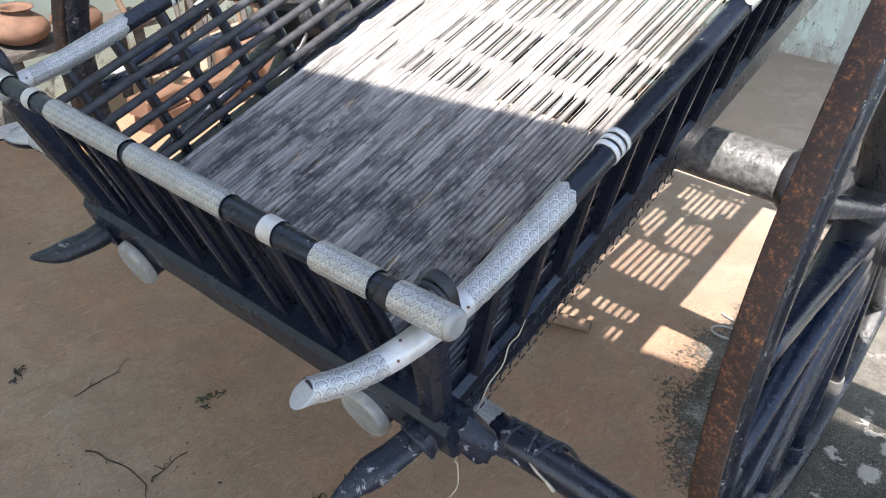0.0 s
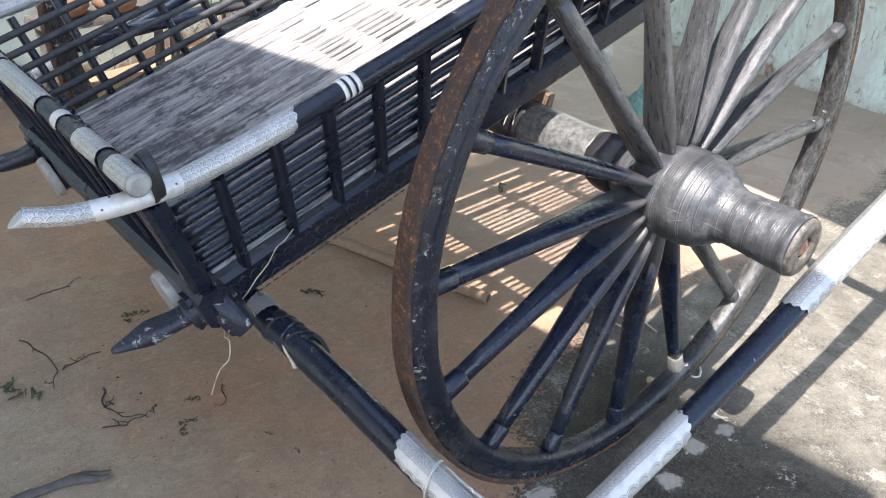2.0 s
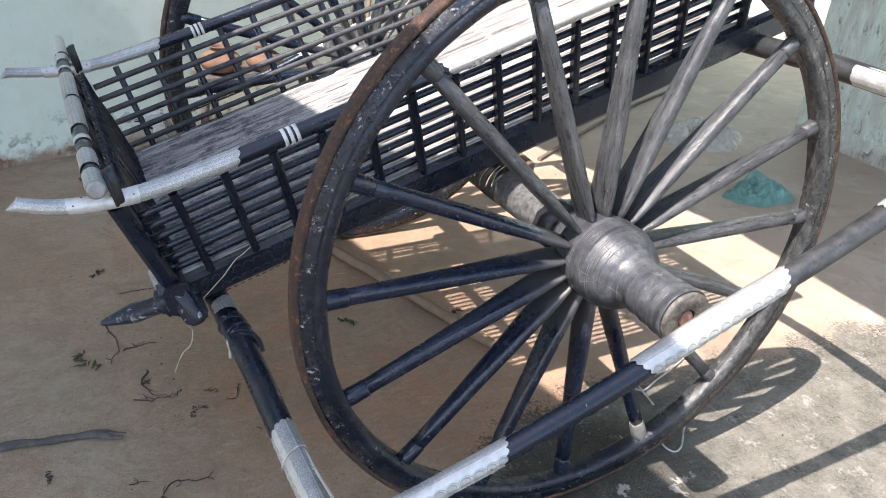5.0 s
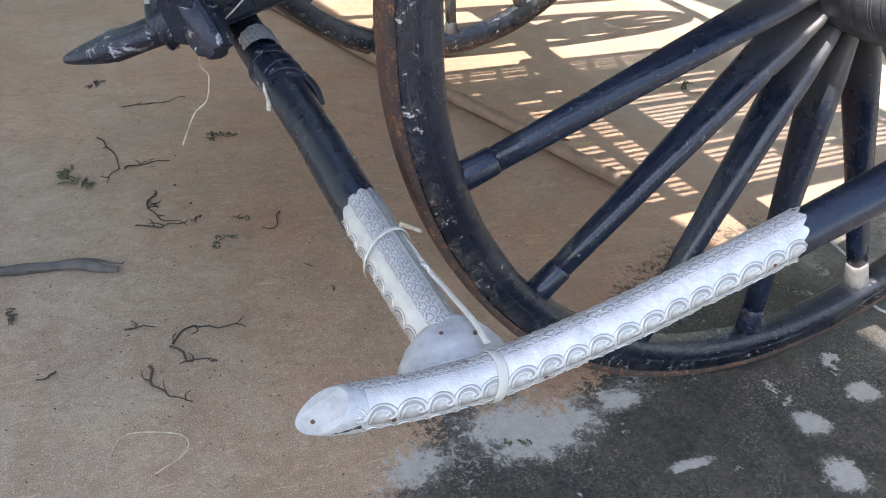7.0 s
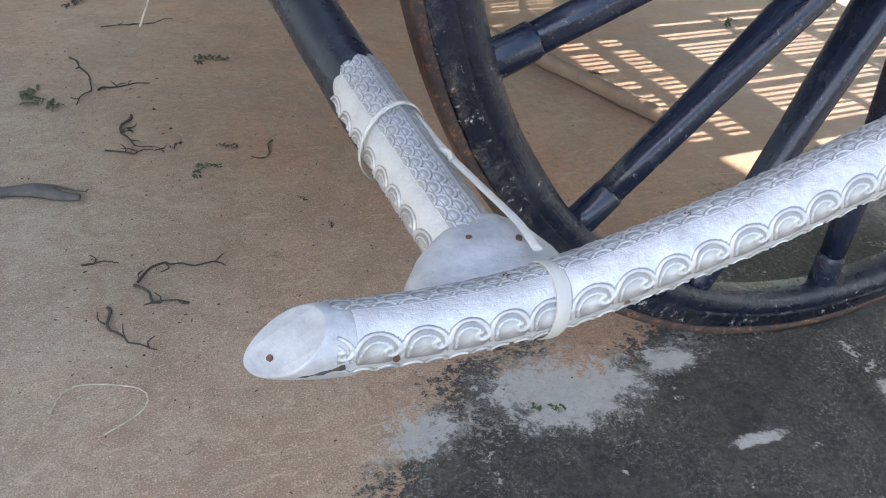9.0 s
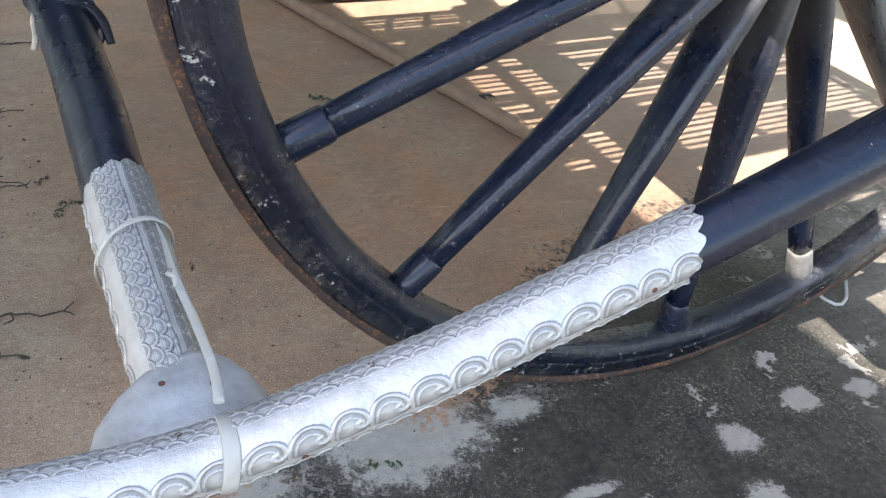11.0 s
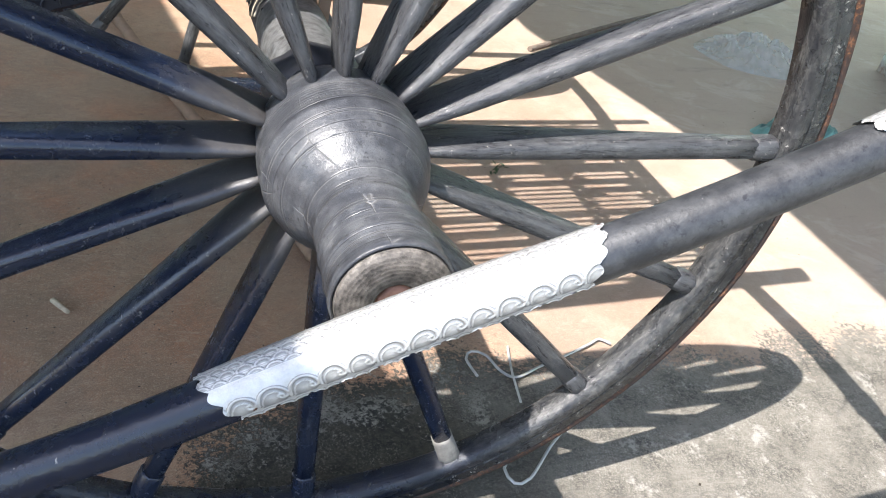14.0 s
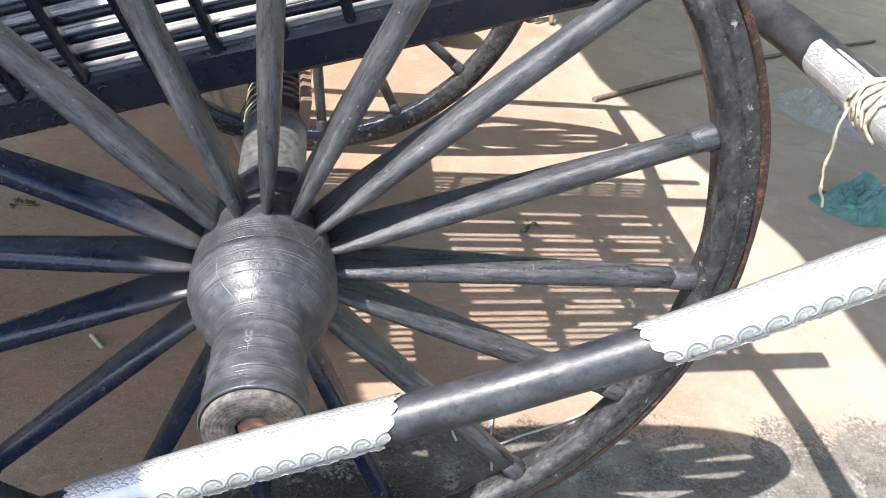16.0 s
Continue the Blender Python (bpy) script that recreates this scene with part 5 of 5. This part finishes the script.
GY, FAR_GY = -0.347, 1.905
for y, out in ((GY, -1), (FAR_GY, 1)):
    guard(y, out)
    s = lambda v: v if out < 0 else FAR_GY + GY - v
    arm = [(-0.778, s(0.42), 0.530), (-0.762, s(0.30), 0.508), (-0.742, s(0.10), 0.484), (-0.7300, s(-0.10), 0.460), (-0.7180, s(-0.28), 0.4425), (-0.7155, s(-0.315), 0.440)]
    arm_r = lambda t: 0.0264 - 0.0040 * max(0.0, t - 0.55) / 0.45
    a = place("rear_arm", tube("rear_arm", arm, arm_r, M_BLACK, 18, 0.02, 1.05, rough=0.03, seed=2), cart)
    place("silver_sheet", plate_on("silver_sheet", arm, arm_r, M_PRESSED if out < 0 else M_FINE, 0.655, 0.985, -0.52, math.pi + 0.42, lift=0.0010, wave=0.014, ends=(True, False), step=0.004, flat=1.05, emboss=0.0022 if out < 0 else 0.0, k=1.2, pinch=0.74), a, "dull embossed silver sheet")
    place("silver_sheet", plate_on("silver_sheet", arm, 0.0266, M_PRESSED, 0.13, 0.185, 0.4, math.pi - 0.4, wave=0.005, ends=(True, True), step=0.004, flat=1.1, emboss=0.0016, k=0.7, all_waves=True), a, "small embossed silver sheet")
    # flared cap over the joint of arm and rail, closed below by a black block
    cap, block = [], []
    for yy, hw, hl, hh in ((-0.262, 0.027, 0.027, 0.0275), (-0.268, 0.033, 0.036, 0.029), (-0.278, 0.039, 0.047, 0.030), (-0.294, 0.0445, 0.058, 0.0300), (-0.312, 0.047, 0.063, 0.029), (-0.330, 0.047, 0.067, 0.028)):
        cz = 0.4405
        top = [(-0.711 + (hw if math.cos(b) > 0 else hl) * math.cos(b), s(yy), cz + hh * math.sin(b) ** 0.9) for b in [math.pi * k / 20 for k in range(21)]]
        cap.append(top + [(-0.711 - hl * 0.96, s(yy), cz - 0.003), (-0.711 + hw * 0.96, s(yy), cz - 0.003)])
        block.append([(-0.711 + p * (hw if p > 0 else hl) * 0.97, s(yy + 0.002), cz + q) for p, q in ((1, -0.002), (-1, -0.002), (-0.9, -0.014), (0.9, -0.014))])
    if out > 0:
        cap, block = cap[::-1], block[::-1]
    place("arm_collar", loft("arm_collar", cap, M_ZINC, True), a, "smooth silver sheet flared round the arm's end")
    place("joint_block", loft("joint_block", block, M_BLACK), a)
    for cx, cy, cz in ((-0.728, -0.287, 0.4684), (-0.700, -0.296, 0.4701)):
        place("nail", tube("nail", [(cx, s(cy), cz - 0.003), (cx, s(cy), cz + 0.0012)], 0.0021, M_NAIL, 8, 0.002, up=Vector((1, 0, 0))), a)
    # binding of plastic tape where rail and arm cross, and a slack end along the arm
    loop = [(-0.703 + 0.003 * math.sin(k * math.pi / 8), y + 0.008 * -out + 0.0212 * math.cos(k * math.pi / 8), 0.4583 + 0.0212 * math.sin(k * math.pi / 8)) for k in range(17)]
    place("tape", tube("tape", loop, 0.0009, M_TAPE, 8, 0.003, up=Vector((1, 0, 0)), flat=5.5), a, "clear plastic tape")
    place("tape", tube("tape", [(-0.701, s(-0.320), 0.4785), (-0.699, s(-0.29), 0.4775), (-0.702, s(-0.24), 0.474), (-0.707, s(-0.19), 0.473), (-0.709, s(-0.155), 0.474), (-0.713, s(-0.13), 0.477)], 0.0012, M_TAPE, 8, 0.006, up=Vector((1, 0, 0)), flat=2.6), a, "clear plastic tape")
    place("tape_knot", tube("tape_knot", [(-0.708, s(-0.205), 0.473), (-0.707, s(-0.198), 0.476), (-0.711, s(-0.192), 0.475), (-0.708, s(-0.186), 0.473)], 0.0018, M_TAPE, 8, 0.003), a, "knotted plastic tape")
    way = glide(arm, 0.004)
    for yt, slant in ((-0.140, 0.012),):
        q = min(way, key=lambda p: abs(p.y - s(yt)))
        rr = arm_r(way.index(q) / len(way)) + 0.0036
        loop = [(q.x + rr * math.cos(k * math.pi / 10), s(yt + slant * math.cos(k * math.pi / 10)), q.z + 0.11 * slant * math.cos(k * math.pi / 10) + rr * 1.05 * math.sin(k * math.pi / 10)) for k in range(21)]
        place("tape", tube("tape", loop, 0.0007, M_TAPE, 8, 0.003, up=Vector((0, 1, 0)), flat=4.0), a, "clear plastic tape")
    if out < 0:
        band = lambda f: Vector((-0.7585 + 0.016 * f, 0.278 - 0.085 * f, 0.5045 - 0.0105 * f))
        place("strap", tube("strap", [band(k / 6) for k in range(7)], lambda t: 0.0292 - 0.0012 * t + 0.0010 * math.sin(t * 19), M_SCRAPED, 22, 0.005, 1.04, 0.16, 6), a, "black rubber strap wound round the arm")
        for k, (f0, tilt) in enumerate(((0.22, 0.014), (0.52, -0.010), (0.80, 0.020))):
            ringp = [band(f0 + tilt * 6 * math.cos(m * math.pi / 12)) + Vector((0.0296 * math.cos(m * math.pi / 12), 0, 0.0304 * math.sin(m * math.pi / 12))) for m in range(25)]
            place("strap", tube("strap", ringp, 0.0013, M_SCRAPED, 8, 0.005, 4.5, 0.35, k, up=Vector((0, 1, 0))), a, "edge of the wound rubber strap")
        place("strap", tube("strap", [(-0.752, 0.205, 0.523), (-0.730, 0.200, 0.519), (-0.717, 0.188, 0.506), (-0.712, 0.172, 0.487)], lambda t: 0.0085 * (1 - 0.55 * t), M_STRAP, 8, 0.006, 0.35, 0.2), a, "loose strap end")
        place("cord_scrap", tube("cord_scrap", [(-0.775, 0.222, 0.507), (-0.779, 0.205, 0.500), (-0.778, 0.188, 0.492), (-0.781, 0.170, 0.486)], lambda t: 0.0022 + 0.0015 * t, M_STRING, 6, 0.006, 0.6, 0.3), a, "scrap of pale cord")
        place("twine", tube("twine", curl([(-0.705, 0.300, 0.672), (-0.738, 0.300, 0.645), (-0.765, 0.298, 0.610), (-0.80, 0.297, 0.573), (-0.842, 0.296, 0.535), (-0.846, 0.296, 0.500), (-0.838, 0.294, 0.470), (-0.858, 0.292, 0.440), (-0.880, 0.290, 0.392)]), 0.0011, M_STRING, 6, 0.005, rough=0.6), cart, "frayed pale twine hanging at the corner")
    fa = [(0.640, s(0.40), 1.060), (0.664, s(0.15), 1.064), (0.668, s(0.0), 1.062), (0.664, s(-0.15), 1.062), (0.657, s(-0.330), 1.062)]
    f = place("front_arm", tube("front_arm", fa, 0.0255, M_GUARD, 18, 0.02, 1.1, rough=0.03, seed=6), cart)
    place("silver_sheet", plate_on("silver_sheet", fa, 0.0255, M_SILVER, 0.47, 0.97, -1.2, math.pi + 1.2, wave=0.008, ends=(True, False), step=0.006), f, "dull embossed silver sheet")
    if out < 0:
        knot = []
        for k in range(70):
            an = 2 * math.pi * k / 9
            g2 = k / 69
            knot.append(Vector((0.666 - 0.003 * g2 + 0.0305 * math.cos(an), -0.075 - 0.05 * g2 + 0.006 * math.sin(k * 1.7), 1.062 + 0.0305 * math.sin(an))))
        place("rope_binding", tube("rope_binding", knot, 0.0024, M_STRING, 6, 0.006, rough=0.35), f, "pale cord wound round the front arm")
        place("rope_end", tube("rope_end", curl([(0.637, -0.080, 1.055), (0.629, -0.088, 1.035), (0.632, -0.090, 1.012), (0.633, -0.091, 0.992), (0.637, -0.093, 0.970), (0.644, -0.093, 0.948), (0.654, -0.094, 0.930)], 0.0025), lambda t: 0.0017 + 0.0012 * max(0.0, math.sin(t * 26)) ** 8, M_STRING, 6, 0.004, rough=0.25), f, "loose knotted cord end")

# ---- things on the ground ----
def line_thing(name, label, category, points, radius, mat, group="", lift=None, taper=0.5, rough=0.25, seed=0):
    """A twig, pole or wire lying on the floor."""
    lift = radius if lift is None else lift
    p = [(q[0], q[1], (q[2] if len(q) > 2 else 0.0) + lift) for q in points]
    ob = new(name, tube(name, p, lambda t: radius * (1 - (1 - taper) * t), mat, 7, 0.012, 1.0, rough, seed))
    return tagged(ob, label, category, group)


POLE = [(-0.40, 2.25, 0.021), (-0.341, 2.065, 0.021), (-0.16, 1.501, 0.020), (-0.018, 1.14, 0.019), (0.160, 0.640, 0.019)]
NODES = (0.06, 0.22, 0.37, 0.52, 0.66, 0.79, 0.91)
bamboo = lambda t: 0.0190 - 0.0015 * t + 0.0030 * max(math.exp(-((t - q) / 0.006) ** 2) for q in NODES)
pole = tagged(new("wooden_pole", tube("wooden_pole", POLE, bamboo, M_POLE, 14, 0.008, 1.0, 0.05, 1)), "dry brown bamboo pole lying on the cement floor under the cart", "pole")
way = (Vector(POLE[-1]) - Vector(POLE[-2])).normalized()
YAW = Matrix.Identity(4)
# flat dark disc in place of the shaded hollow
place("hollow_end", tube("hollow_end", [Vector(POLE[-1]) - way * 0.002, Vector(POLE[-1]) + way * 0.0015], 0.0115, M_SLIT, 14, 0.002), pole, "dark disc on the pole's end, standing in for its shaded hollow")
line_thing("long_stick", "long grey-brown stick lying across the floor near the wall", "stick", [(1.227, 2.212), (1.894, 2.668), (2.49, 3.034), (3.30, 3.45)], 0.0115, M_DUSTY, taper=0.8, rough=0.15, seed=2)
BRANCH = [(-1.50, 0.565, 0.007), (-1.37, 0.616, 0.009), (-1.30, 0.640, 0.007), (-1.25, 0.645, 0.009), (-1.19, 0.634, 0.010), (-1.129, 0.632, 0.007), (-1.060, 0.622, 0.009), (-1.022, 0.600, 0.007), (-0.995, 0.592, 0.006)]
branch = tagged(new("branch", tube("branch", BRANCH, lambda f: 0.0125 + 0.0025 * math.sin(f * 23) * math.sin(f * 9) - 0.006 * max(0.0, f - 0.88) / 0.12, M_STICK, 12, 0.006, 0.60, 0.55, 3)), "flattened dark grey branch lying on the cement floor", "branch")
place("split_bark", tube("split_bark", [(-1.065, 0.632, 0.013), (-1.035, 0.622, 0.014), (-1.005, 0.612, 0.008), (-0.985, 0.610, 0.004)], lambda f: 0.0050 - 0.0035 * f, M_STICK, 8, 0.006, 0.5, 0.5, 2), branch, "splinter at the branch's end")
TW = "twigs on the floor"
TL = "thin dark dry twig lying on the cement floor"
twigs = [
    [(-1.008, 1.19), (-0.976, 1.103), (-0.969, 1.012), (-0.997, 0.949)],
    [(-0.957, 1.01), (-0.92, 1.021), (-0.856, 1.03)],
    [(-0.901, 0.886), (-0.923, 0.815), (-0.902, 0.761), (-0.855, 0.726)],
    [(-0.953, 0.751), (-0.905, 0.727), (-0.87, 0.735)],
    [(-0.925, 0.347), (-0.903, 0.38), (-0.86, 0.379), (-0.801, 0.359)],
]
more_twigs = [
    [(-0.93, 0.341), (-0.909, 0.297), (-0.861, 0.283)],
    [(-0.966, 0.30), (-0.964, 0.25), (-0.944, 0.22), (-0.911, 0.197)],
    [(-0.94, 1.37), (-0.876, 1.377), (-0.818, 1.385), (-0.774, 1.408)],
    [(-0.659, 0.736), (-0.686, 0.67)],
    [(-1.104, 0.327), (-1.132, 0.315)],
    [(-0.997, 0.408), (-0.947, 0.401)],
    [(-1.543, 1.027), (-1.49, 1.079)],
    [(-1.454, 0.989), (-1.431, 1.023)],
    [(-0.903, 0.815), (-0.918, 0.84)],
]
def kinked(points, seed, size=0.006):
    """The same line with small bends between its points."""
    rnd = random.Random(seed)
    out = []
    for a, b in zip(points[:-1], points[1:]):
        out.append(a)
        for f in (0.33, 0.67):
            out.append((a[0] + (b[0] - a[0]) * f + rnd.uniform(-size, size), a[1] + (b[1] - a[1]) * f + rnd.uniform(-size, size), rnd.uniform(0.0, size * 0.6)))
    return out + [points[-1]]


for k, t in enumerate(twigs + more_twigs):
    t = kinked(t, k)
    twig = line_thing("twig", TL, "twig", t, 0.0021 if k < 7 else 0.0016, M_TWIG, TW, taper=0.4, rough=0.7, seed=k)
    rt = random.Random(k + 60)
    for j in range(3 if k < 8 else 1):
        q = Vector((*rt.choice(t[1:])[:2], 0.003))
        a, n = rt.uniform(0, 6.28), rt.uniform(0.012, 0.030)
        step = Vector((math.cos(a), math.sin(a), 0.12)) * n
        bend = Vector((-math.sin(a), math.cos(a), 0.0)) * n * rt.uniform(-0.35, 0.35)
        place("side_shoot", tube("side_shoot", [q, q + step * 0.5 + bend, q + step], lambda f: 0.0013 - 0.0006 * f, M_TWIG, 6, 0.005, 1.0, 0.5, j), twig)
line_thing("straw", "thin pale bent straw lying on the floor", "straw", [(-1.035, 0.119), (-1.01, 0.157), (-0.937, 0.134), (-0.933, 0.098), (-0.979, 0.068)], 0.0011, M_STRING, taper=0.9)


def leaf_clump(at, size, seed, mat, label):
    """A crumpled sprig: several small curled blades that lie on the floor."""
    rnd = random.Random(seed)
    v, f = [], []
    stem = rnd.uniform(0, 6.28)
    sd = Vector((math.cos(stem), math.sin(stem), 0))
    for k in range(rnd.randint(13, 20)):
        a = stem + rnd.choice((-1, 1)) * rnd.uniform(0.35, 1.3)
        o = sd * (size * rnd.uniform(-0.6, 0.6)) + Vector((rnd.gauss(0, 0.12), rnd.gauss(0, 0.12), 0)) * size
        d = Vector((math.cos(a), math.sin(a), 0))
        s = Vector((-d.y, d.x, 0))
        L, W = size * rnd.uniform(0.16, 0.42), size * rnd.uniform(0.025, 0.075)
        i = len(v)
        for j in range(5):
            t = j / 4
            w = W * math.sin(math.pi * (0.08 + 0.84 * t))
            z = 0.0015 + size * 0.12 * rnd.random() * math.sin(math.pi * t)
            c = o + d * (L * (t - 0.5))
            v += [c + s * w + Vector((0, 0, z)), c + Vector((0, 0, z + W * 0.5)), c - s * w + Vector((0, 0, z))]
        for j in range(4):
            b = i + 3 * j
            f += [(b, b + 3, b + 4, b + 1), (b + 1, b + 4, b + 5, b + 2)]
    ob = new("leaf", mesh("leaf", v, f, mat))
    ob.matrix_basis = Matrix.Translation((at[0], at[1], 0.0005))
    return tagged(ob, label, "leaf", "fallen leaves")


DL, GL = "crumpled dark dead leaf on the cement floor", "small green leafy sprig on the cement floor"
for k, (x, y, size) in enumerate([(-1.065, 0.985, 0.075), (-0.999, 1.534, 0.055), (-0.746, 0.726, 0.035), (-0.805, 0.645, 0.035), (-0.747, 1.133, 0.040), (-0.832, 0.748, 0.022), (-1.173, 0.491, 0.04),
                                  (-0.651, 0.519, 0.018), (-0.624, 0.432, 0.016), (-0.78, 0.661, 0.030), (0.134, 0.923, 0.055), (-0.712, 1.143, 0.05)]):
    leaf_clump((x, y), size, k, M_LEAF if k in (0, 2, 3, 9, 11) else M_TWIG, GL if k in (0, 2, 3, 9, 11) else DL)
M_GREEN = plain("green_leaf", (0.028, 0.055, 0.018), 0.6, 60)
for k, (x, y, size) in enumerate([(-0.46, -0.035, 0.030), (-0.245, 0.97, 0.06), (0.745, 1.204, 0.07)]):
    leaf_clump((x, y), size, 40 + k, M_GREEN, GL)
line_thing("wood_chip", "small pale wood chip on the cement floor", "wood chip", [(-0.425, 0.615), (-0.392, 0.575)], 0.006, M_STRING, taper=0.8)
hanger = line_thing("wire_hanger", "bent white wire hanger lying behind the wheel rim", "hanger", [(0.408, 0.326), (0.399, 0.38), (0.419, 0.402), (0.447, 0.387), (0.463, 0.34), (0.493, 0.316), (0.56, 0.345), (0.628, 0.372), (0.702, 0.405), (0.737, 0.422), (0.757, 0.403)], 0.0030, M_WIRE, taper=1.0, rough=0.05, lift=0.008)
place("hook", tube("hook", [(0.506, 0.412, 0.008), (0.500, 0.390, 0.008), (0.486, 0.326, 0.011), (0.477, 0.245, 0.008)], 0.0028, M_WIRE, 8, 0.008), hanger, "bent white wire hook")
line_thing("wire_hook", "bent white wire hook lying by the wheel", "wire hook", [(0.415, 0.115), (0.386, 0.085), (0.394, 0.05), (0.428, 0.057), (0.498, 0.128), (0.55, 0.172)], 0.0030, M_WIRE, taper=1.0, rough=0.05, lift=0.008)


def crumple(name, label, category, cx, cy, rx, ry, turn, h, mat, seed, n=34):
    """A crumpled sheet that lies on the floor."""
    verts, faces = [], []
    for i in range(n + 1):
        for j in range(n + 1):
            u, v = 2 * i / n - 1, 2 * j / n - 1
            d = max(abs(u), abs(v))
            rr = math.hypot(u, v) or 1
            k = d / rr * (1 + 0.28 * noise.noise(Vector((u / rr * 1.6, v / rr * 1.6, seed))))
            x, y = u * k * rx, v * k * ry
            p = Vector((x * 9, y * 9, seed))
            z = h * max(0, 1 - d ** 3) * (0.35 + abs(noise.noise(p)) * 1.5 + 0.7 * abs(noise.noise(p * 2.3)) + 0.35 * abs(noise.noise(p * 5.1))) + 0.002
            verts.append((x, y, z))
    for i in range(n):
        for j in range(n):
            a = i * (n + 1) + j
            faces.append((a, a + n + 1, a + n + 2, a + 1))
    ob = new(name, mesh(name, verts, faces, mat, False))
    ob.matrix_basis = pose(cx, cy, 0, 0, 0, turn)
    return tagged(ob, label, category)


crumple("plastic_sheet", "crumpled teal plastic sheet on the floor", "plastic sheet", 2.12, 1.53, 0.22, 0.13, 15, 0.075, M_TEAL, 3)
crumple("plastic_bag", "crumpled clear plastic bag on the floor", "plastic bag", 2.46, 2.37, 0.34, 0.23, 30, 0.07, M_BAGGY, 8)

# heap by the wall behind the far wheel
def pot(x, y, z, r, tip, turn, label):
    prof = [(0.0, 0.35), (0.06, 0.55), (0.2, 0.82), (0.42, 0.98), (0.62, 1.0), (0.82, 0.86), (0.98, 0.60), (1.08, 0.46), (1.16, 0.45), (1.22, 0.56), (1.26, 0.60), (1.26, 0.52), (1.18, 0.38), (1.0, 0.40)]
    me = turned("clay_pot", [(a * r, b * r) for a, b in prof], M_CLAY, 32)
    ob = new("clay_pot", me)
    ob.matrix_basis = pose(x, y, z, 90 - tip, 0, turn) if tip else pose(x, y, z, 90)
    return tagged(ob, label, "pot", "clay pots by the wall")


def brick_mesh():
    c, (a, b, h) = 0.006, (0.11, 0.052, 0.036)
    ring = [(-b + c, -h), (b - c, -h), (b, -h + c), (b, h - c), (b - c, h), (-b + c, h), (-b, h - c), (-b, -h + c)]
    return loft("brick", [[(x, p * k, q * k) for p, q in ring] for x, k in ((-a, 0.93), (-a + c, 1), (a - c, 1), (a, 0.93))], M_CLAY)


BRICK = brick_mesh()
rb = random.Random(5)
heaps = [(0.10, 2.64, 2, 1, 2)]
for hx, hy, long_way, deep, high in heaps:
    for lay in range(high):
        for i in range(long_way):
            for j in range(deep):
                ob = new("brick", BRICK)
                ob.matrix_basis = pose(hx + 0.235 * i + rb.uniform(-0.02, 0.02), hy + 0.115 * j + rb.uniform(-0.01, 0.01), 0.036 + 0.0725 * lay, 0, 0, rb.uniform(-6, 6) + 12)
                tagged(ob, "loose orange-red clay brick in a heap by the wall", "brick", "heap of bricks")
bench = thing("plank_bench", (-0.1, 2.89, 0), "rough dark grey plank bench by the mint wall", "bench")
place("seat", beam("seat", (-0.42, 2.84, 0.345), (0.26, 2.96, 0.345), 0.20, 0.034, M_STICK, bevel=0.2, wob=0.004, seed=3), bench)
for bx, by in ((-0.36, 2.79), (-0.39, 2.90), (0.18, 2.89), (0.15, 3.00)):
    place("leg", tube("leg", [(bx, by, 0.0), (bx + 0.01, by, 0.17), (bx, by + 0.01, 0.335)], 0.022, M_STICK, 9, 0.05, 1.0, 0.2, 5), bench)
pot(-0.30, 2.85, 0.362, 0.105, 0, 0, "rounded brown clay pot standing on the plank bench")
pot(-0.08, 2.86, 0.362, 0.095, 0, 0, "brown clay pot standing on the plank bench")
pot(0.66, 2.78, 0.13, 0.15, 82, 125, "terracotta pot lying on its side by the wall")
rs = random.Random(9)
for k in range(16):
    x = 0.30 + 0.06 * k + rs.uniform(-0.05, 0.05)
    a = (x, 2.86 + rs.uniform(-0.06, 0.10) + 0.25 * (x - 0.3), 0.0)
    b = (x + rs.uniform(-0.35, 0.45), 3.08 + 0.36 * (x - 0.2), rs.uniform(0.5, 0.95))
    m = ((a[0] + b[0]) / 2 + rs.uniform(-0.04, 0.04), (a[1] + b[1]) / 2 - 0.02, (a[2] + b[2]) / 2)
    line_thing("firewood_stick", "dry grey firewood stick leaning on the wall", "firewood", [a, m, b], rs.uniform(0.010, 0.022), M_STICK if k % 3 else M_POLE, "leaning firewood", lift=0.01, taper=0.6, rough=0.2, seed=k)

# grit and leaf crumbs strewn over the floor
rg = random.Random(21)
gv, gf = [], []
for k in range(1700):
    x, y = rg.uniform(-1.7, 2.6), rg.uniform(-0.35, 2.6)
    if k < 900:
        x, y = rg.gauss(-0.75, 0.42), rg.gauss(0.65, 0.55)
    s = rg.uniform(0.0007, 0.0026) * (1.9 if rg.random() < 0.07 else 1)
    a, e, m = rg.uniform(0, 6.28), rg.uniform(0.2, 0.8), rg.randint(5, 7)
    i = len(gv)
    for j in range(m):
        t = j * 2 * math.pi / m + rg.uniform(-0.3, 0.3)
        p, q = s * math.cos(t) * rg.uniform(0.7, 1.3), s * e * math.sin(t) * rg.uniform(0.7, 1.3)
        gv.append((x + p * math.cos(a) - q * math.sin(a), y + p * math.sin(a) + q * math.cos(a), 0.0004))
    gv.append((x + rg.uniform(-0.3, 0.3) * s, y + rg.uniform(-0.3, 0.3) * s, 0.0006 + s * e * 0.7))
    gf += [(i + j, i + (j + 1) % m, i + m) for j in range(m)]
tagged(new("floor_grit", mesh("floor_grit", gv, gf, M_TWIG, False)), "scattered dark grit and leaf crumbs on the cement floor", "grit", kind="stuff")
